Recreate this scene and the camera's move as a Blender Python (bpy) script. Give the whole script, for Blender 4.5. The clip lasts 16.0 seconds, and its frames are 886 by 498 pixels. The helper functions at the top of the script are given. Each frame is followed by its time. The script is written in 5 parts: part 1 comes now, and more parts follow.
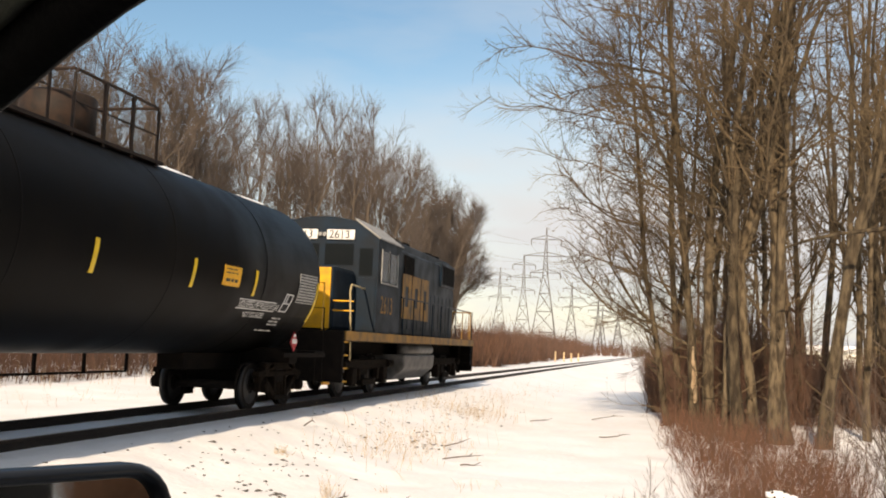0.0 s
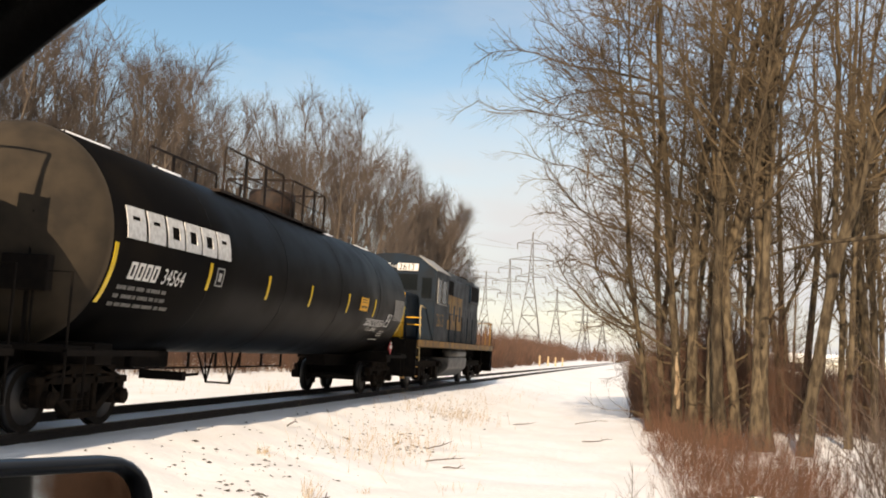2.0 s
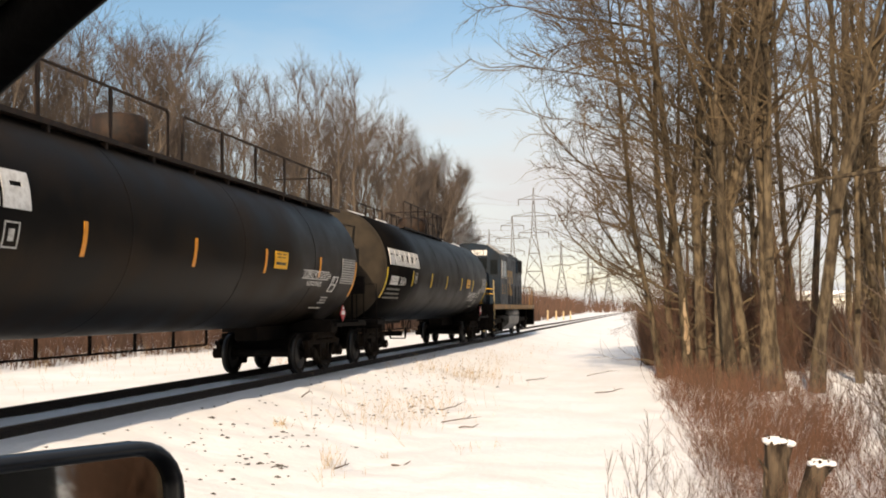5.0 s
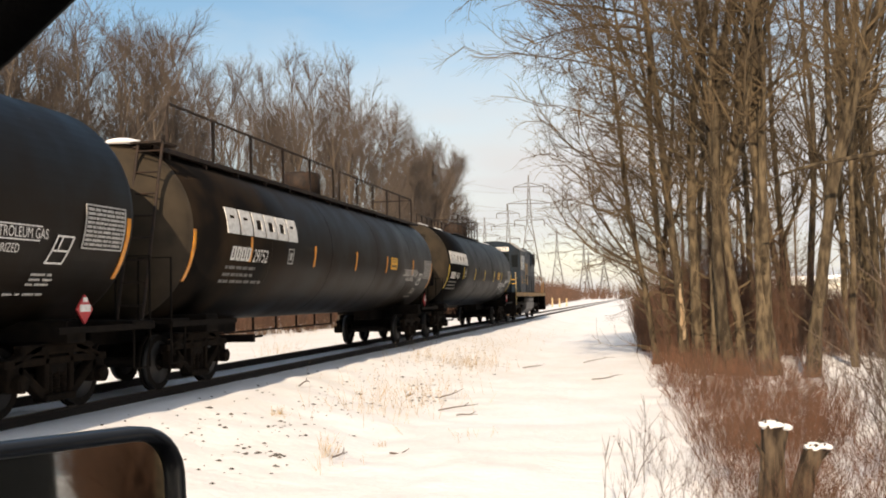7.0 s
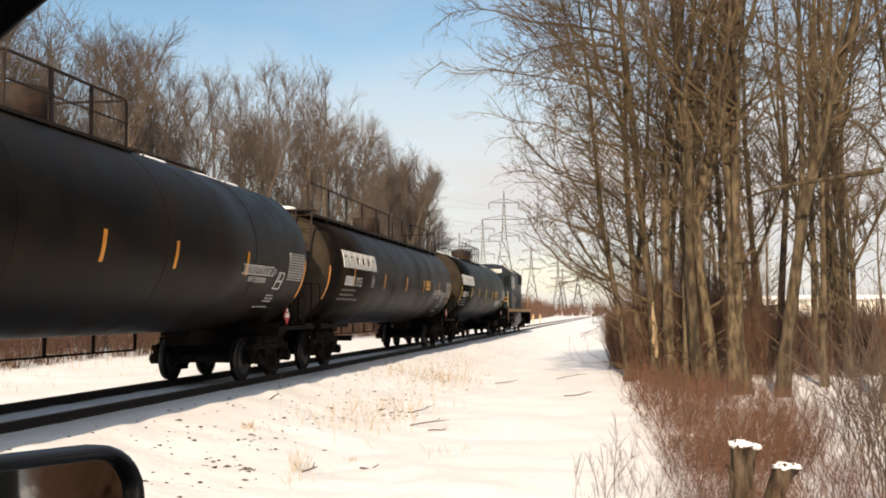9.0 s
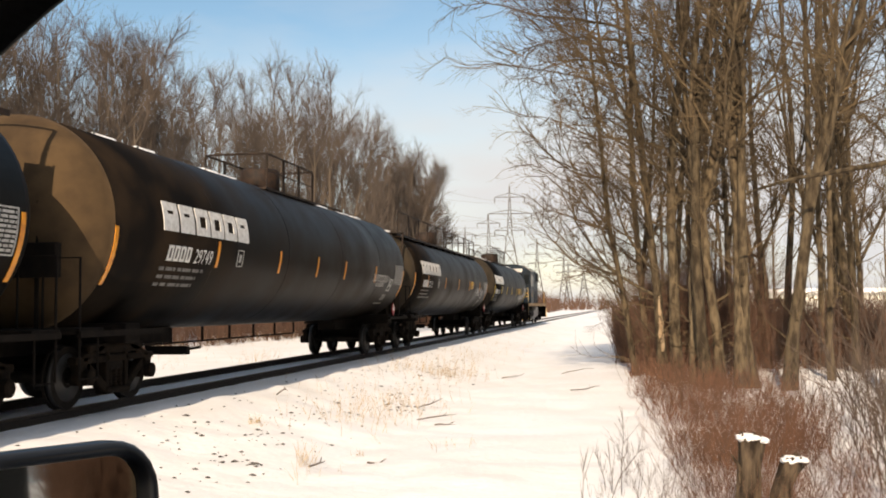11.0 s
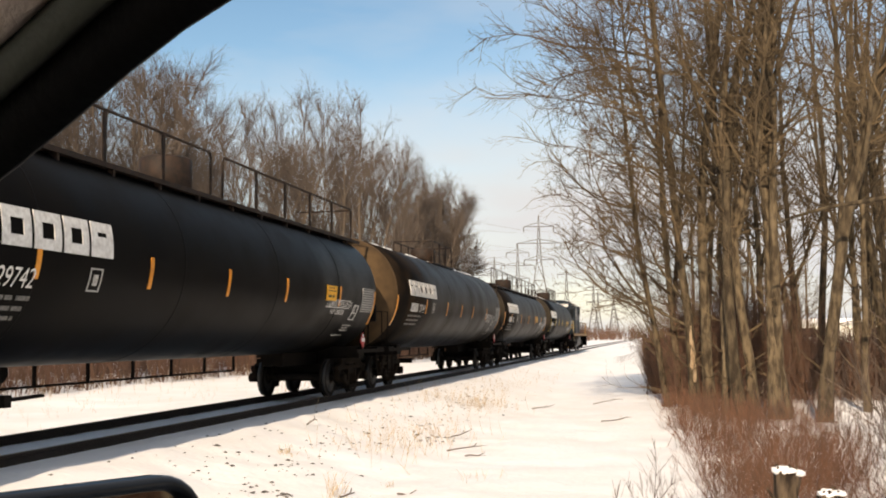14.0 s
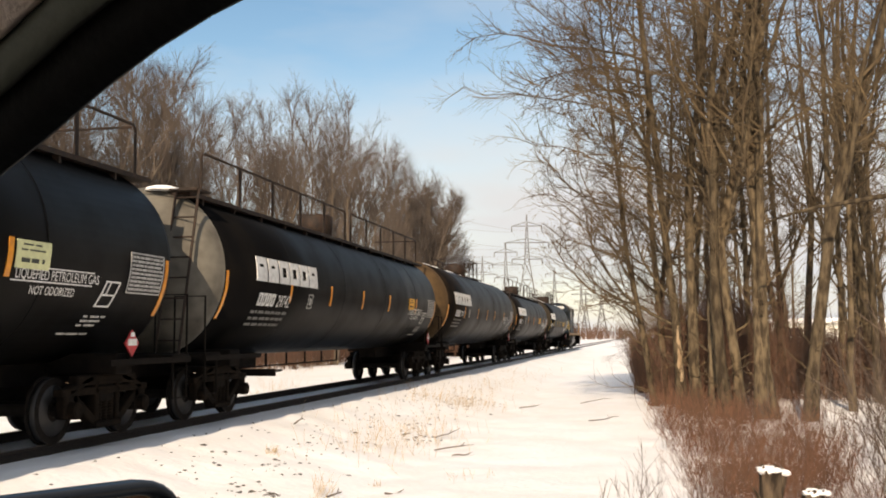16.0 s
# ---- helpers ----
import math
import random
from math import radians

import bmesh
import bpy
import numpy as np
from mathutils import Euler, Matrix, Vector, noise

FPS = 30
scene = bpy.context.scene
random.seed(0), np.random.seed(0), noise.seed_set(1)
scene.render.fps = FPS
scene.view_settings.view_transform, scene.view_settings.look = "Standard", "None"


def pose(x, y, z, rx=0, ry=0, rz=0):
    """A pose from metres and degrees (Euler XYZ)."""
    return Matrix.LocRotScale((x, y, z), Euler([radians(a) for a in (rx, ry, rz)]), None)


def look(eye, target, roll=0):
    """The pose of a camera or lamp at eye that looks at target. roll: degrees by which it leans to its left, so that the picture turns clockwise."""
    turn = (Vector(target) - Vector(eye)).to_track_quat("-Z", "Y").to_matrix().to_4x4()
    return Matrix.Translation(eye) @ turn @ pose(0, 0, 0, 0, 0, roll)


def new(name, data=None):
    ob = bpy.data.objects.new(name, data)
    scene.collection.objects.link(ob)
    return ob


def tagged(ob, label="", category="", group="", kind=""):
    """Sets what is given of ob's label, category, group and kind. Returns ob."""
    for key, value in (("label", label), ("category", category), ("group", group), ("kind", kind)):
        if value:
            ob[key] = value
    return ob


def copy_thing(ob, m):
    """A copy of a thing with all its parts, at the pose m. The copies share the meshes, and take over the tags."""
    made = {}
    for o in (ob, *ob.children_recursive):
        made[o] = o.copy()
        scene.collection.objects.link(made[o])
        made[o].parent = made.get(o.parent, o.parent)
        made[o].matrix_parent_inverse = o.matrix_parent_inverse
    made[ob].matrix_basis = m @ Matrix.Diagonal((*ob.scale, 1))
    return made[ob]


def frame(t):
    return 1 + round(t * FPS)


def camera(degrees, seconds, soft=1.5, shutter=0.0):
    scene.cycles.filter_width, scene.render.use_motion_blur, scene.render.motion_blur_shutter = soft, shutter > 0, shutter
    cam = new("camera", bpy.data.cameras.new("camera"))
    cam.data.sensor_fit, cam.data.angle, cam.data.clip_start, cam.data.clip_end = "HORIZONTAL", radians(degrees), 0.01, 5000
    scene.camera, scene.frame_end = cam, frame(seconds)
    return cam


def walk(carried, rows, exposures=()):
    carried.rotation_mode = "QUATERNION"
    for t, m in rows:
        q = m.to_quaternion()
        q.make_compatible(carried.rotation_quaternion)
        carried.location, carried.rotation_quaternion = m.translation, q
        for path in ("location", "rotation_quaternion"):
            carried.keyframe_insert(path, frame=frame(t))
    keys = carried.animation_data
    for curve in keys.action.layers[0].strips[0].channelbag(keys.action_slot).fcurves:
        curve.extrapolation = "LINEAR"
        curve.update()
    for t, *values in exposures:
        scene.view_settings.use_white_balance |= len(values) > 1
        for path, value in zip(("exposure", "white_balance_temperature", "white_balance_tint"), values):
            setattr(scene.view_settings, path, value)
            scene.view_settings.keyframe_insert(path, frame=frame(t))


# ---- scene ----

# Track runs along +y at x = 0, rail top at z = 0; the parked car stands at x = 8.25.
cam = camera(47.3, 16.0, soft=1.9)
EYE = [
    (0, 8.264, -0.005, 1.339, 95.41, -2.47, 12.06), (0.5, 8.260, 0.002, 1.336, 95.25, -2.55, 11.70),
    (1, 8.266, -0.005, 1.336, 95.52, -2.81, 11.30), (1.5, 8.266, -0.006, 1.333, 95.34, -3.09, 11.10),
    (2, 8.264, -0.004, 1.335, 95.60, -3.31, 11.19), (2.5, 8.261, 0.001, 1.336, 95.30, -2.25, 11.38),
    (3, 8.268, -0.007, 1.333, 94.19, -0.91, 11.46), (3.5, 8.267, -0.005, 1.330, 93.87, -0.28, 11.58),
    (4, 8.263, -0.006, 1.334, 93.73, 0.12, 11.95), (6.5, 8.252, -0.004, 1.339, 92.92, 1.04, 11.11),
    (7, 8.254, -0.006, 1.333, 92.76, 1.04, 11.41), (7.5, 8.248, 0.003, 1.337, 92.95, 1.20, 11.37),
    (8, 8.247, -0.001, 1.334, 92.67, 0.99, 11.60), (8.5, 8.252, 0.001, 1.335, 93.24, 0.26, 10.69),
    (9, 8.259, -0.000, 1.338, 93.57, 0.22, 9.93), (11.5, 8.249, 0.001, 1.338, 93.23, 0.38, 10.36),
    (12, 8.246, 0.001, 1.342, 93.51, -0.02, 10.35), (12.5, 8.248, -0.000, 1.339, 93.65, -0.14, 10.02),
    (13, 8.250, -0.006, 1.335, 94.21, 0.33, 10.79), (13.5, 8.236, -0.006, 1.338, 94.66, 0.51, 11.76),
    (14, 8.241, -0.007, 1.343, 94.96, 0.38, 11.91), (14.5, 8.240, -0.005, 1.353, 95.91, 0.48, 11.11),
    (15, 8.243, -0.008, 1.354, 94.97, 0.67, 10.93), (15.5, 8.245, -0.007, 1.349, 94.89, 0.18, 11.00),
    (16, 8.247, -0.010, 1.348, 94.91, 0.31, 11.23)]
walk(cam, [(t, pose(*p)) for t, *p in EYE], [(0, 0.25, 9200, 14), (16, 0.25, 9200, 14)])

# Way of the train: how far the locomotive's cab front has come along the track.
WAY = [(0, 24.23), (0.5, 26.44), (1, 28.61), (1.5, 30.82), (2, 33.01), (2.5, 35.22), (3, 37.45), (3.5, 39.72), (4, 42.06),
       (6.5, 53.46), (7, 55.69), (7.5, 57.86), (8, 60.05), (8.5, 62.26), (9, 64.51), (11.5, 76.05), (12, 78.33),
       (12.5, 80.60), (13, 82.86), (13.5, 85.09), (14, 87.28), (14.5, 89.45), (15, 91.64), (15.5, 93.85), (16, 96.07)]

# ---- light ----
SUN_TO = Vector((-0.02, -1.0, 0.56)).normalized()
sun = new("sun", bpy.data.lights.new("sun", "SUN"))
sun.data.energy, sun.data.angle, sun.data.color = 5.0, radians(0.5), (1.0, 0.945, 0.895)
sun.matrix_world = look((0, 0, 60), Vector((0, 0, 60)) - SUN_TO)


def make_world():
    w = bpy.data.worlds.new("sky")
    scene.world = w
    w.use_nodes = True
    nt = w.node_tree
    bg = nt.nodes["Background"]
    sky = nt.nodes.new("ShaderNodeTexSky")
    sky.sky_type, sky.sun_disc = "NISHITA", False
    sky.sun_elevation, sky.sun_rotation = math.asin(SUN_TO.z), math.atan2(SUN_TO.x, SUN_TO.y)
    sky.air_density, sky.dust_density, sky.ozone_density = 1.0, 0.3, 1.9
    tc = nt.nodes.new("ShaderNodeTexCoord")
    mp = nt.nodes.new("ShaderNodeMapping")
    mp.inputs["Scale"].default_value = (1.0, 1.6, 4.0)
    mp.inputs["Rotation"].default_value = (0.3, 0.5, 0.4)
    nz = nt.nodes.new("ShaderNodeTexNoise")
    nz.inputs["Scale"].default_value, nz.inputs["Detail"].default_value = 2.2, 7
    sep = nt.nodes.new("ShaderNodeSeparateXYZ")
    # thin high cloud: thicker towards the horizon and torn by noise
    low = nt.nodes.new("ShaderNodeMapRange")
    low.inputs["From Min"].default_value, low.inputs["From Max"].default_value = 0.40, 0.06
    low.inputs["To Min"].default_value, low.inputs["To Max"].default_value = 0.0, 0.85
    tear = nt.nodes.new("ShaderNodeMapRange")
    tear.inputs["From Min"].default_value, tear.inputs["From Max"].default_value = 0.35, 0.75
    tear.inputs["To Min"].default_value, tear.inputs["To Max"].default_value = -0.50, 0.34
    add = nt.nodes.new("ShaderNodeMath")
    add.operation, add.use_clamp = "ADD", True
    mix = nt.nodes.new("ShaderNodeMixRGB")
    mix.inputs["Color2"].default_value = (3.8, 4.55, 5.8, 1)
    # the veil thickens to the right of the track and leaves deep blue over the far woods
    side = nt.nodes.new("ShaderNodeMapRange")
    side.inputs["From Min"].default_value, side.inputs["From Max"].default_value = -0.50, -0.05
    side.inputs["To Min"].default_value, side.inputs["To Max"].default_value = -0.02, 0.36
    both = nt.nodes.new("ShaderNodeMath")
    both.operation = "ADD"
    veil = nt.nodes.new("ShaderNodeMapRange")
    veil.inputs["From Min"].default_value, veil.inputs["From Max"].default_value = 0.42, 0.70
    veil.inputs["To Min"].default_value, veil.inputs["To Max"].default_value = 0.0, 0.5
    three = nt.nodes.new("ShaderNodeMath")
    three.operation = "ADD"
    deep_blue = nt.nodes.new("ShaderNodeHueSaturation")
    deep_blue.inputs["Saturation"].default_value, deep_blue.inputs["Value"].default_value = 1.25, 1.0
    link = nt.links.new
    link(tc.outputs["Generated"], mp.inputs["Vector"])
    link(mp.outputs["Vector"], nz.inputs["Vector"])
    link(tc.outputs["Generated"], sep.inputs["Vector"])
    link(sep.outputs["Z"], low.inputs["Value"])
    link(nz.outputs["Fac"], tear.inputs["Value"])
    link(sep.outputs["X"], side.inputs["Value"])
    link(low.outputs["Result"], both.inputs[0])
    link(side.outputs["Result"], both.inputs[1])
    link(sep.outputs["Z"], veil.inputs["Value"])
    link(both.outputs["Value"], three.inputs[0])
    link(veil.outputs["Result"], three.inputs[1])
    link(three.outputs["Value"], add.inputs[0])
    link(tear.outputs["Result"], add.inputs[1])
    link(add.outputs["Value"], mix.inputs["Fac"])
    link(sky.outputs["Color"], deep_blue.inputs["Color"])
    link(deep_blue.outputs["Color"], mix.inputs["Color1"])
    link(mix.outputs["Color"], bg.inputs["Color"])
    bg.inputs["Strength"].default_value = 0.148


make_world()


# ---- materials ----
def mat(name, color, rough=0.6, metal=0.0, color2=None, scale=8.0, detail=6.0, lo=0.35, hi=0.7, bump=0.0, bscale=40.0,
        stretch=None, island=0.0, spec=0.5, rnd=0.0, rough2=None):
    m = bpy.data.materials.new(name)
    m.use_nodes = True
    nt = m.node_tree
    b = nt.nodes["Principled BSDF"]
    link = nt.links.new
    b.inputs["Base Color"].default_value = (*color, 1)
    b.inputs["Roughness"].default_value, b.inputs["Metallic"].default_value = rough, metal
    b.inputs["Specular IOR Level"].default_value = spec
    tc = nt.nodes.new("ShaderNodeTexCoord")
    vec = tc.outputs["Object"]
    if stretch:
        mp = nt.nodes.new("ShaderNodeMapping")
        mp.inputs["Scale"].default_value = stretch
        link(vec, mp.inputs["Vector"])
        vec = mp.outputs["Vector"]
    out = None
    if color2:
        n = nt.nodes.new("ShaderNodeTexNoise")
        n.inputs["Scale"].default_value, n.inputs["Detail"].default_value = scale, detail
        link(vec, n.inputs["Vector"])
        r = nt.nodes.new("ShaderNodeMapRange")
        r.inputs["From Min"].default_value, r.inputs["From Max"].default_value = lo, hi
        link(n.outputs["Fac"], r.inputs["Value"])
        mx = nt.nodes.new("ShaderNodeMixRGB")
        mx.inputs["Color1"].default_value, mx.inputs["Color2"].default_value = (*color, 1), (*color2, 1)
        link(r.outputs["Result"], mx.inputs["Fac"])
        out = mx.outputs["Color"]
        if rough2 is not None:
            rr = nt.nodes.new("ShaderNodeMapRange")
            rr.inputs["To Min"].default_value, rr.inputs["To Max"].default_value = rough, rough2
            link(r.outputs["Result"], rr.inputs["Value"])
            link(rr.outputs["Result"], b.inputs["Roughness"])
    if island or rnd:
        hs = nt.nodes.new("ShaderNodeHueSaturation")
        src = nt.nodes.new("ShaderNodeNewGeometry").outputs["Random Per Island"] if island else nt.nodes.new("ShaderNodeObjectInfo").outputs["Random"]
        v = nt.nodes.new("ShaderNodeMapRange")
        a = island or rnd
        v.inputs["To Min"].default_value, v.inputs["To Max"].default_value = 1 - a, 1 + a
        link(src, v.inputs["Value"])
        link(v.outputs["Result"], hs.inputs["Value"])
        if out:
            link(out, hs.inputs["Color"])
        else:
            hs.inputs["Color"].default_value = (*color, 1)
        out = hs.outputs["Color"]
    if out:
        link(out, b.inputs["Base Color"])
    if bump:
        n2 = nt.nodes.new("ShaderNodeTexNoise")
        n2.inputs["Scale"].default_value, n2.inputs["Detail"].default_value = bscale, 5
        link(vec, n2.inputs["Vector"])
        bp = nt.nodes.new("ShaderNodeBump")
        bp.inputs["Strength"].default_value, bp.inputs["Distance"].default_value = bump, 0.02
        link(n2.outputs["Fac"], bp.inputs["Height"])
        link(bp.outputs["Normal"], b.inputs["Normal"])
    return m


SNOW = mat("snow", (0.86, 0.86, 0.87), 0.55, color2=(0.78, 0.77, 0.755), scale=0.6, detail=9, bump=0.9, bscale=7)
# rust brown, darkened by half to stand for the train's shade
RAIL = mat("rusty_rail", (0.022, 0.014, 0.010), 0.75, spec=0.25, color2=(0.012, 0.009, 0.007), scale=20, bump=0.3)
RAILTOP = mat("worn_steel", (0.22, 0.2, 0.19), 0.35, 0.8)
STONE = mat("ballast", (0.045, 0.040, 0.036), 0.9, color2=(0.11, 0.10, 0.09), scale=15, bump=0.6, island=0.4)
BLACK = mat("tank_black", (0.0032, 0.0031, 0.0032), 0.40, spec=0.03, color2=(0.0065, 0.0055, 0.0045), scale=1.3, detail=8, lo=0.42, hi=0.8, bump=0.02, bscale=1.2, rough2=0.52)
# brown dust tone, lifted to stand in for snow reflected in the sides
BROWNBLACK = mat("tank_dusty_black", (0.0042, 0.0036, 0.0032), 0.40, spec=0.05, color2=(0.020, 0.013, 0.008), scale=1.1, detail=8, lo=0.38, hi=0.75, bump=0.02, bscale=1.2, rough2=0.55)
DUST = mat("dusty_head", (0.045, 0.034, 0.023), 0.85, spec=0.15, color2=(0.024, 0.019, 0.014), scale=2.5, detail=8, bump=0.1)
RUSTHEAD = mat("rusty_head", (0.078, 0.048, 0.024), 0.85, spec=0.15, color2=(0.04, 0.025, 0.014), scale=2.5, detail=8, bump=0.1)
# rear-end dirt, with its sunlit paleness mixed into the grey
GREYHEAD = mat("grey_head", (0.13, 0.12, 0.10), 0.8, spec=0.15, color2=(0.06, 0.054, 0.046), scale=2.5, detail=8, bump=0.1)
# near-black mottled steel of frames and underframes
FRAME = mat("near_black_steel", (0.006, 0.005, 0.0045), 0.85, spec=0.06, color2=(0.012, 0.009, 0.007), scale=6, bump=0.2)
RAILING = mat("brown_black_steel", (0.014, 0.010, 0.008), 0.7, spec=0.25, color2=(0.035, 0.019, 0.012), scale=7, bump=0.1)
# truck, wheel and tread colours darkened to stand for shade under the cars
TRUCK = mat("brown_cast_steel", (0.006, 0.0045, 0.0035), 0.9, spec=0.06, color2=(0.015, 0.010, 0.0065), scale=8, bump=0.4)
WHEEL = mat("wheel_steel", (0.008, 0.0065, 0.0055), 0.8, 0.0, spec=0.08, color2=(0.02, 0.015, 0.012), scale=9)
TREAD = mat("wheel_tread", (0.045, 0.042, 0.04), 0.5, 0.8)
WHITE = mat("white_stencil", (0.72, 0.71, 0.68), 0.6, color2=(0.5, 0.48, 0.45), scale=14)
FAINT = mat("faded_stencil", (0.50, 0.49, 0.46), 0.7, color2=(0.22, 0.21, 0.20), scale=30, lo=0.3, hi=0.7)
DIM = mat("worn_stencil", (0.17, 0.165, 0.155), 0.8, color2=(0.05, 0.048, 0.045), scale=30, lo=0.3, hi=0.7)
YELLOW = mat("reflector_yellow", (0.75, 0.5, 0.02), 0.4, color2=(0.55, 0.34, 0.02), scale=8)
ORANGE = mat("reflector_orange", (0.75, 0.28, 0.02), 0.4, color2=(0.5, 0.17, 0.02), scale=8)
NOTICE = mat("notice_orange", (0.78, 0.38, 0.015), 0.5, color2=(0.66, 0.32, 0.02), scale=9)
PALE = mat("pale_plate", (0.62, 0.62, 0.33), 0.5, color2=(0.5, 0.5, 0.28), scale=9)
RED = mat("red_placard", (0.5, 0.03, 0.04), 0.5, color2=(0.35, 0.03, 0.03), scale=9)
BLUE = mat("loco_blue", (0.005, 0.015, 0.027), 0.45, spec=0.14, color2=(0.008, 0.011, 0.014), scale=1.8, detail=8, bump=0.05, rough2=0.6)
LYELLOW = mat("loco_yellow", (0.72, 0.36, 0.015), 0.4, color2=(0.4, 0.2, 0.02), scale=3, detail=8, lo=0.45)
SILL = mat("dull_yellow_sill", (0.36, 0.17, 0.02), 0.6, color2=(0.12, 0.07, 0.025), scale=2.5, detail=8)
PALERAIL = mat("pale_handrail", (0.45, 0.36, 0.20), 0.6, color2=(0.25, 0.19, 0.10), scale=6)
LGREY = mat("pale_grey", (0.32, 0.31, 0.29), 0.6, color2=(0.2, 0.2, 0.19), scale=4)
TANKGREY = mat("fuel_tank_grey", (0.10, 0.096, 0.092), 0.5, color2=(0.02, 0.018, 0.016), scale=3, detail=8)
GLASS = mat("dark_glass", (0.008, 0.010, 0.011), 0.15, spec=0.25)
BARK = mat("bark", (0.128, 0.096, 0.060), 0.9, color2=(0.042, 0.030, 0.019), scale=9, detail=10, lo=0.38, hi=0.60, bump=1.0, bscale=20, stretch=(1, 1, 0.3), rnd=0.35, spec=0.2)
TWIG = mat("twigs", (0.115, 0.078, 0.040), 0.9, color2=(0.055, 0.036, 0.020), scale=0.6, island=0.35)
LBARK = mat("far_bark", (0.13, 0.100, 0.074), 0.9, color2=(0.075, 0.053, 0.038), scale=4, detail=6, bump=0.6, stretch=(1, 1, 0.2), rnd=0.2)
LTWIG = mat("far_twigs", (0.105, 0.080, 0.064), 0.9, color2=(0.058, 0.044, 0.036), scale=0.4, island=0.35)
BARE = mat("bare_wood", (0.38, 0.29, 0.19), 0.8, color2=(0.27, 0.165, 0.085), scale=7, stretch=(1, 1, 0.15), bump=0.4)
BRUSH = mat("red_brush", (0.15, 0.064, 0.034), 0.85, color2=(0.085, 0.046, 0.026), scale=0.8, island=0.65)
FARBRUSH = mat("far_brush", (0.145, 0.070, 0.041), 0.9, color2=(0.09, 0.05, 0.033), scale=0.15, island=0.4)
STRAW = mat("dry_grass", (0.52, 0.38, 0.22), 0.8, color2=(0.34, 0.23, 0.13), scale=2, island=0.35)
STEM = mat("grey_stems", (0.11, 0.076, 0.056), 0.85, color2=(0.055, 0.038, 0.03), scale=3, island=0.4)
STUMPW = mat("grey_post_wood", (0.105, 0.075, 0.050), 0.9, color2=(0.018, 0.012, 0.008), scale=14, detail=10, lo=0.38, hi=0.62, stretch=(1, 1, 0.25), bump=1.0, bscale=30, spec=0.2)
STEEL = mat("galvanised_steel", (0.075, 0.075, 0.08), 0.6, 0.3)
CARBLACK = mat("car_trim_black", (0.003, 0.003, 0.003), 0.7, spec=0.08, bump=0.1, bscale=300)
CARGREY = mat("car_seal_grey", (0.06, 0.065, 0.055), 0.7, spec=0.15, bump=0.1, bscale=300)
LINER = mat("headliner", (0.60, 0.50, 0.44), 0.95, color2=(0.50, 0.42, 0.37), scale=60, bump=0.2, bscale=400)
CARBLUE = mat("mirror_shell", (0.008, 0.009, 0.012), 0.3)
MIRROR = mat("mirror_glass", (0.30, 0.30, 0.285), 0.03, 1.0)
BUILDING = mat("pale_cladding", (0.72, 0.70, 0.62), 0.7, color2=(0.6, 0.58, 0.5), scale=1)
POLE = mat("pole_wood", (0.10, 0.08, 0.06), 0.9)


# ---- building blocks ----
def mesh_of(name, verts, faces, smooth=False):
    me = bpy.data.meshes.new(name)
    me.from_pydata(verts, [], faces)
    if smooth:
        me.polygons.foreach_set("use_smooth", [True] * len(me.polygons))
    return me


def part(name, bm, material, parent=None, label="", smooth=False):
    """Links a bmesh as one mesh object under a thing or part."""
    me = bpy.data.meshes.new(name)
    bmesh.ops.recalc_face_normals(bm, faces=bm.faces)
    bm.to_mesh(me)
    bm.free()
    if smooth:
        me.polygons.foreach_set("use_smooth", [True] * len(me.polygons))
    me.materials.append(material)
    ob = new(name, me)
    ob.parent = parent
    return tagged(ob, label) if label else ob


def box(bm, x0, x1, y0, y1, z0, z1, bevel=0.0, m=None):
    r = bmesh.ops.create_cube(bm, size=1)["verts"]
    for v in r:
        v.co = Vector(((x0 + x1) / 2 + v.co.x * (x1 - x0), (y0 + y1) / 2 + v.co.y * (y1 - y0), (z0 + z1) / 2 + v.co.z * (z1 - z0)))
    if bevel:
        es = list({e for v in r for e in v.link_edges})
        r = bmesh.ops.bevel(bm, geom=es, offset=bevel, segments=2, affect="EDGES", profile=0.5)["verts"]
    if m:
        for v in r:
            v.co = m @ v.co
    return bm


def tube(bm, points, r, n=6, close=True):
    """A round bar through the points."""
    pts = [Vector(p) for p in points]
    rings = []
    for i, p in enumerate(pts):
        d = (pts[min(i + 1, len(pts) - 1)] - pts[max(i - 1, 0)]).normalized()
        u = d.orthogonal().normalized() if i == 0 else (u - d * u.dot(d)).normalized()
        w = d.cross(u)
        rings.append([bm.verts.new(p + (u * math.cos(a) + w * math.sin(a)) * r) for a in (2 * math.pi * k / n for k in range(n))])
    for a, b in zip(rings, rings[1:]):
        for k in range(n):
            bm.faces.new((a[k], a[(k + 1) % n], b[(k + 1) % n], b[k]))
    if close:
        bm.faces.new(rings[0][::-1])
        bm.faces.new(rings[-1])
    return bm


def lathe(bm, profile, n=32, axis="y", m=None):
    """Turns (along, radius) pairs about an axis."""
    rings = []
    for s, r in profile:
        ring = []
        for k in range(n):
            a = 2 * math.pi * k / n
            c, d = r * math.cos(a), r * math.sin(a)
            p = Vector((c, s, d)) if axis == "y" else Vector((s, c, d)) if axis == "x" else Vector((c, d, s))
            ring.append(bm.verts.new(m @ p if m else p))
        rings.append(ring)
    for a, b in zip(rings, rings[1:]):
        for k in range(n):
            bm.faces.new((a[k], a[(k + 1) % n], b[(k + 1) % n], b[k]))
    bm.faces.new(rings[0][::-1])
    bm.faces.new(rings[-1])
    return bm


def BM():
    return bmesh.new()


def thing(name, label, category, group="", at=(0, 0, 0)):
    ob = new(name)
    ob.location = at
    return tagged(ob, label, category, group)


